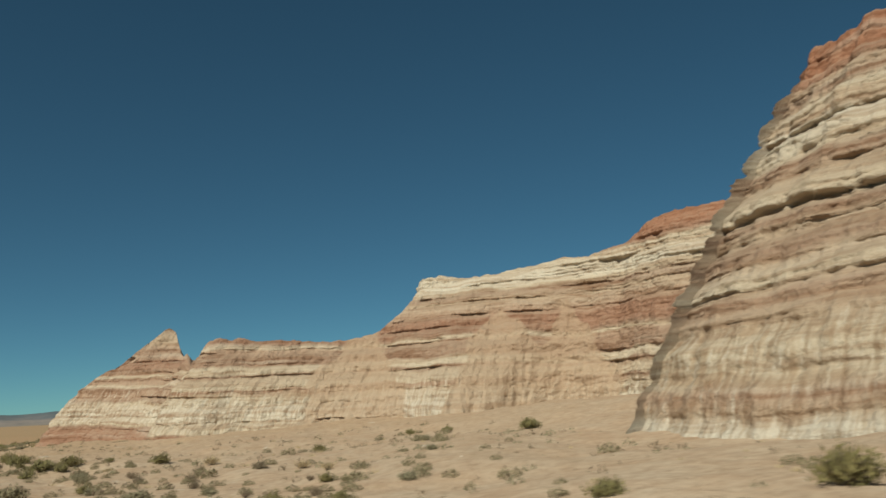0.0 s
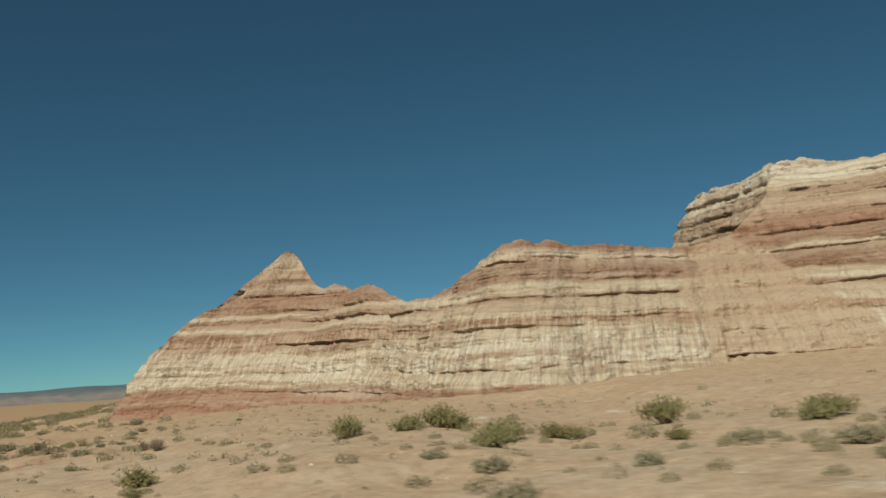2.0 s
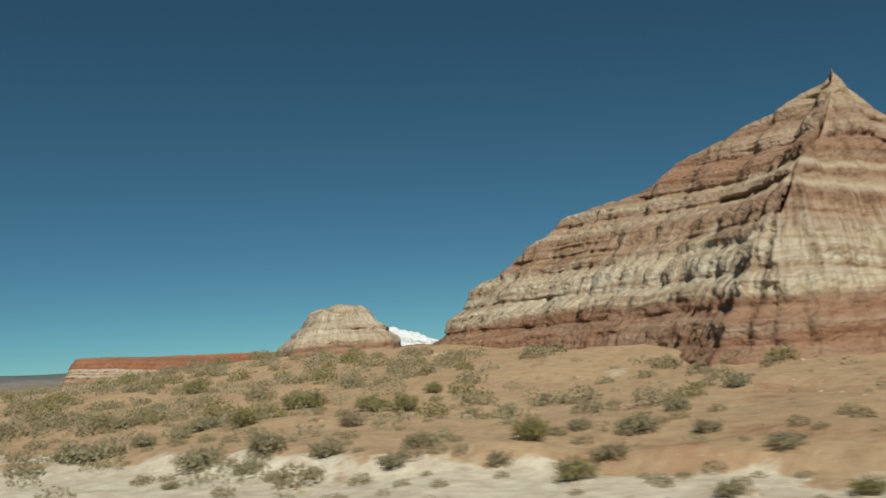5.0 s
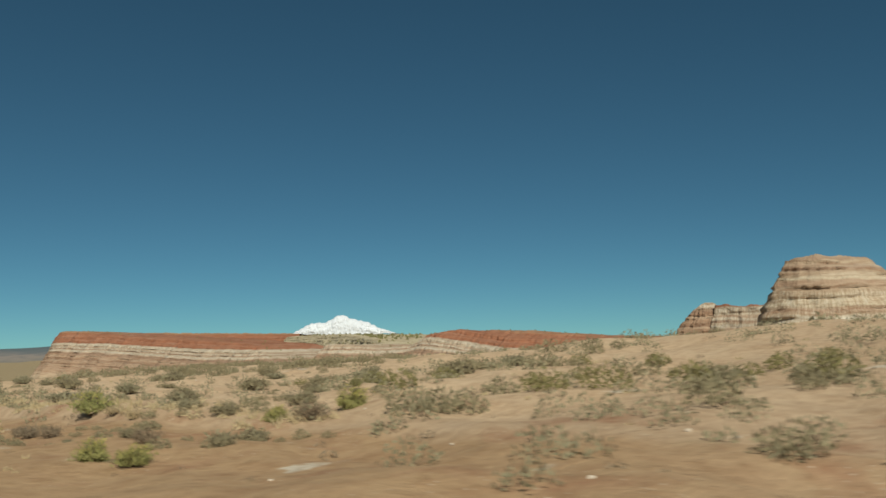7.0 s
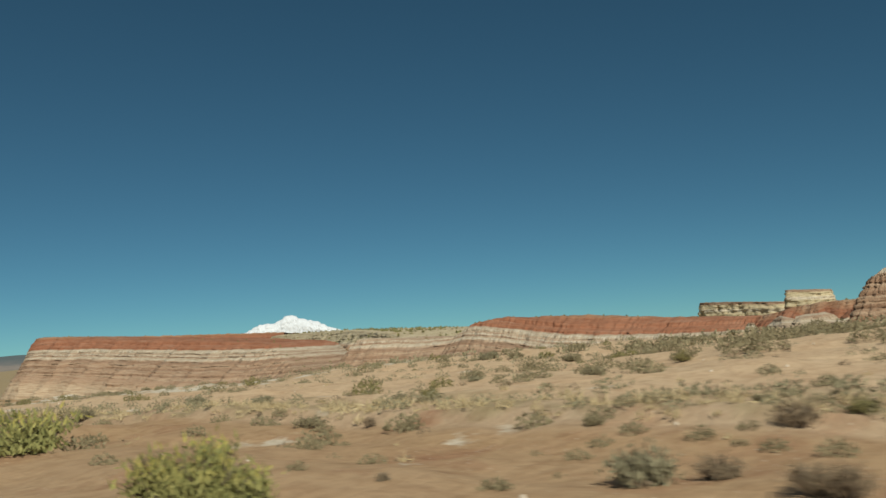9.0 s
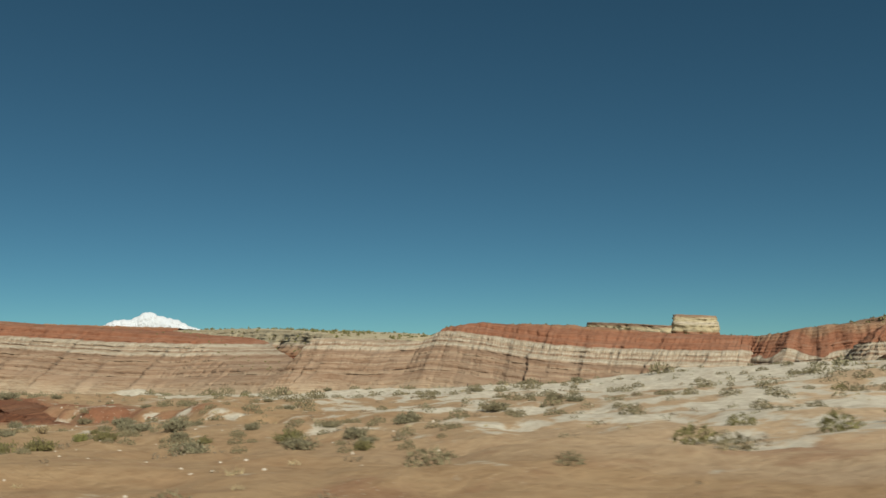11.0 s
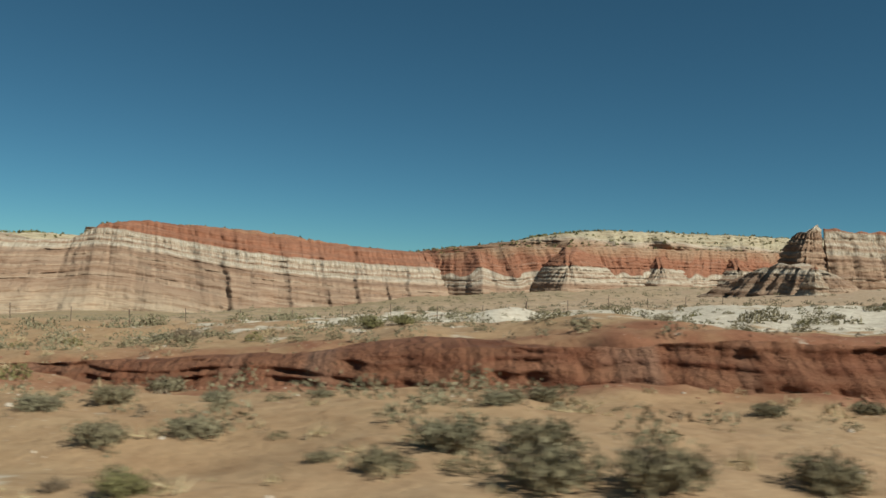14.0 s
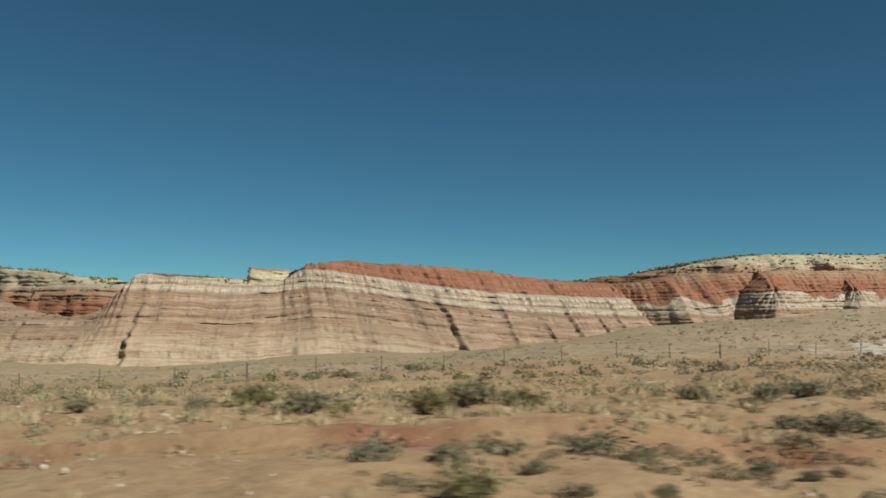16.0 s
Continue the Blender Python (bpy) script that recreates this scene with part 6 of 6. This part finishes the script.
stones("pale_stones", "small pale stones scattered on the sandy flat", scatter(1000, 262, 420, 7, 24, 0.05, 0.15, 81) + scatter(450, 30, 255, 8, 35, 0.05, 0.14, 82) + scatter(160, 262, 400, 24, 60, 0.08, 0.26, 84), stone_mat, 83)
stones("red_stones", "broken red stones along the eroded bank", scatter(420, 284, 345, 20, 27, 0.06, 0.24, 85) + scatter(220, 60, 140, 8, 30, 0.05, 0.15, 86), red_stone, 87)


# ---------------------------------------------------------------- fence and marker
def build_fence():
    fence = tagged(new("wire_fence"), "wire fence on thin rusty steel posts across the scrub", "fence")
    step = Vector((8.7, -29.0, 0)).normalized() * 5.05
    start = Vector((5.8, 351.2, 0)) - step * 16
    tops = []
    r = random.Random(9)
    for i in range(30):
        p = start + step * i
        z = float(land(p.x, p.y))
        h = 1.35 + r.uniform(-0.08, 0.08)
        lean = (r.uniform(-0.05, 0.05), r.uniform(-0.05, 0.05))
        wide = 0.11 if i % 8 == 0 else 0.055
        bm = bmesh.new()
        bmesh.ops.create_cube(bm, size=1.0)
        bmesh.ops.scale(bm, vec=(wide, wide, h + 0.4), verts=bm.verts)
        bmesh.ops.bevel(bm, geom=bm.edges[:], offset=wide * 0.15, segments=1, affect="EDGES")
        me = bpy.data.meshes.new("post")
        bm.to_mesh(me)
        bm.free()
        me.materials.append(steel)
        ob = new("post", me)
        ob.parent = fence
        ob.matrix_basis = pose(p.x, p.y, z + h / 2 - 0.2, math.degrees(lean[0]), math.degrees(lean[1]), 17)
        tops.append((p.x + lean[1] * h, p.y - lean[0] * h, z, h))
    for level in (0.35, 0.62, 0.88):
        v, f = [], []
        for a, b in zip(tops, tops[1:]):
            mid = ((a[0] + b[0]) / 2, (a[1] + b[1]) / 2, (a[2] + a[3] * level + b[2] + b[3] * level) / 2 - 0.04)
            tube(v, f, (a[0], a[1], a[2] + a[3] * level), mid, 0.006, 0.006)
            tube(v, f, mid, (b[0], b[1], b[2] + b[3] * level), 0.006, 0.006)
        part("wire", v, f, wire_mat, fence)


def build_marker():
    x, y = -85.2, 267.2
    z = float(land(x, y))
    marker = tagged(new("roadside_marker"), "thin grey roadside marker post with a white reflector", "marker post")
    marker.location = (x, y, z)
    bm = bmesh.new()
    bmesh.ops.create_cube(bm, size=1.0)
    bmesh.ops.scale(bm, vec=(0.06, 0.035, 1.6), verts=bm.verts)
    bmesh.ops.translate(bm, vec=(0, 0, 0.6), verts=bm.verts)
    bmesh.ops.bevel(bm, geom=bm.edges[:], offset=0.008, segments=2, affect="EDGES")
    me = bpy.data.meshes.new("post")
    bm.to_mesh(me)
    me.materials.append(post_mat)
    bm.free()
    new("post", me).parent = marker
    bm = bmesh.new()
    bmesh.ops.create_cube(bm, size=1.0)
    bmesh.ops.scale(bm, vec=(0.10, 0.05, 0.13), verts=bm.verts)
    bmesh.ops.translate(bm, vec=(0, 0, 1.42), verts=bm.verts)
    bmesh.ops.bevel(bm, geom=bm.edges[:], offset=0.012, segments=2, affect="EDGES")
    me = bpy.data.meshes.new("reflector")
    bm.to_mesh(me)
    me.materials.append(reflector_mat)
    bm.free()
    new("reflector", me).parent = marker


build_fence()
build_marker()


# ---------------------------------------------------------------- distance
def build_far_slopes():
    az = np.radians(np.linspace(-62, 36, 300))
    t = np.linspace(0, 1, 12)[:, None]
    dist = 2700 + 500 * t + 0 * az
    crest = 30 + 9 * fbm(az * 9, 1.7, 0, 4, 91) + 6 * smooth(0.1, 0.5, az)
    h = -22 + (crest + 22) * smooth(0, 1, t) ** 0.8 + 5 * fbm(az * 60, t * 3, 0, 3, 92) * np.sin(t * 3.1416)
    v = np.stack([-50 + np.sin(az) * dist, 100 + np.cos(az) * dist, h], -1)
    ob = mesh_object("far_hills", v.reshape(-1, 3).tolist(), grid_faces(12, 300), painted_haze_mat)
    tagged(ob, "plateau along the horizon with blue-grey haze painted into its colour", "hills", kind="structure")


def build_cloud():
    """One heaped cumulus, its near and far sides lofted from a ragged base to a billowing top."""
    a = radians(40.7)
    centre = np.array([math.sin(a) * 3600 - 90, math.cos(a) * 3600 + 200, 62.0])
    along, away = np.array([math.cos(a), -math.sin(a), 0.0]), np.array([math.sin(a), math.cos(a), 0.0])
    u = np.linspace(-1, 1, 220)[None, :]
    t = np.linspace(-1, 1, 70)[:, None]          # near side, top, far side
    r = random.Random(12)
    top = np.zeros_like(u)
    for _ in range(110):
        c = r.uniform(-0.97, 0.97)
        heap = 42 * math.exp(-((c + 0.06) / 0.2) ** 2) + 30 * math.exp(-((c - 0.3) / 0.3) ** 2) + 28 * math.exp(-((c + 0.5) / 0.26) ** 2)
        tall = (heap + 24 * (1 - c * c)) * r.uniform(0.84, 1.04) + 3
        size = r.uniform(10, 27) * (1.05 - 0.6 * abs(c))
        far = np.abs(228 * (u - c))
        bump = max(tall - size, 0.0) + np.sqrt(np.maximum(size ** 2 - far ** 2, 0.0)) * min(tall / size, 1.0)
        top = np.maximum(top, np.where(far < size, bump, 0.0))
    top = (np.roll(top, 1) + np.roll(top, -1) + 2 * top) / 4
    top = top * np.clip((1 - np.abs(u)) * 6, 0, 1)
    rise = np.cos(t * math.pi / 2) ** 0.7
    billow = 9 * np.abs(vnoise(u * 12, rise * 2.5, 2.0, 311)) + 6 * np.abs(vnoise(u * 27, rise * 6, 2.0, 312)) + 3 * np.abs(vnoise(u * 60, rise * 12, 2.0, 313))
    deep = np.sin(t * math.pi / 2) * (34 * (1 - u ** 4) ** 0.5 + billow)
    z = rise * top - 5 + 4 * vnoise(u * 14, 3.0, 0, 314) * (1 - rise)
    v = centre + along * (u * 228 - 12)[..., None] + away * deep[..., None] + np.array([0, 0, 1.0]) * z[..., None]
    ob = mesh_object("cloud", v.reshape(-1, 3).tolist(), grid_faces(70, 220), cloud_mat)
    tagged(ob, "white cumulus cloud low over the horizon", "cloud", kind="structure")


build_far_slopes()
build_cloud()
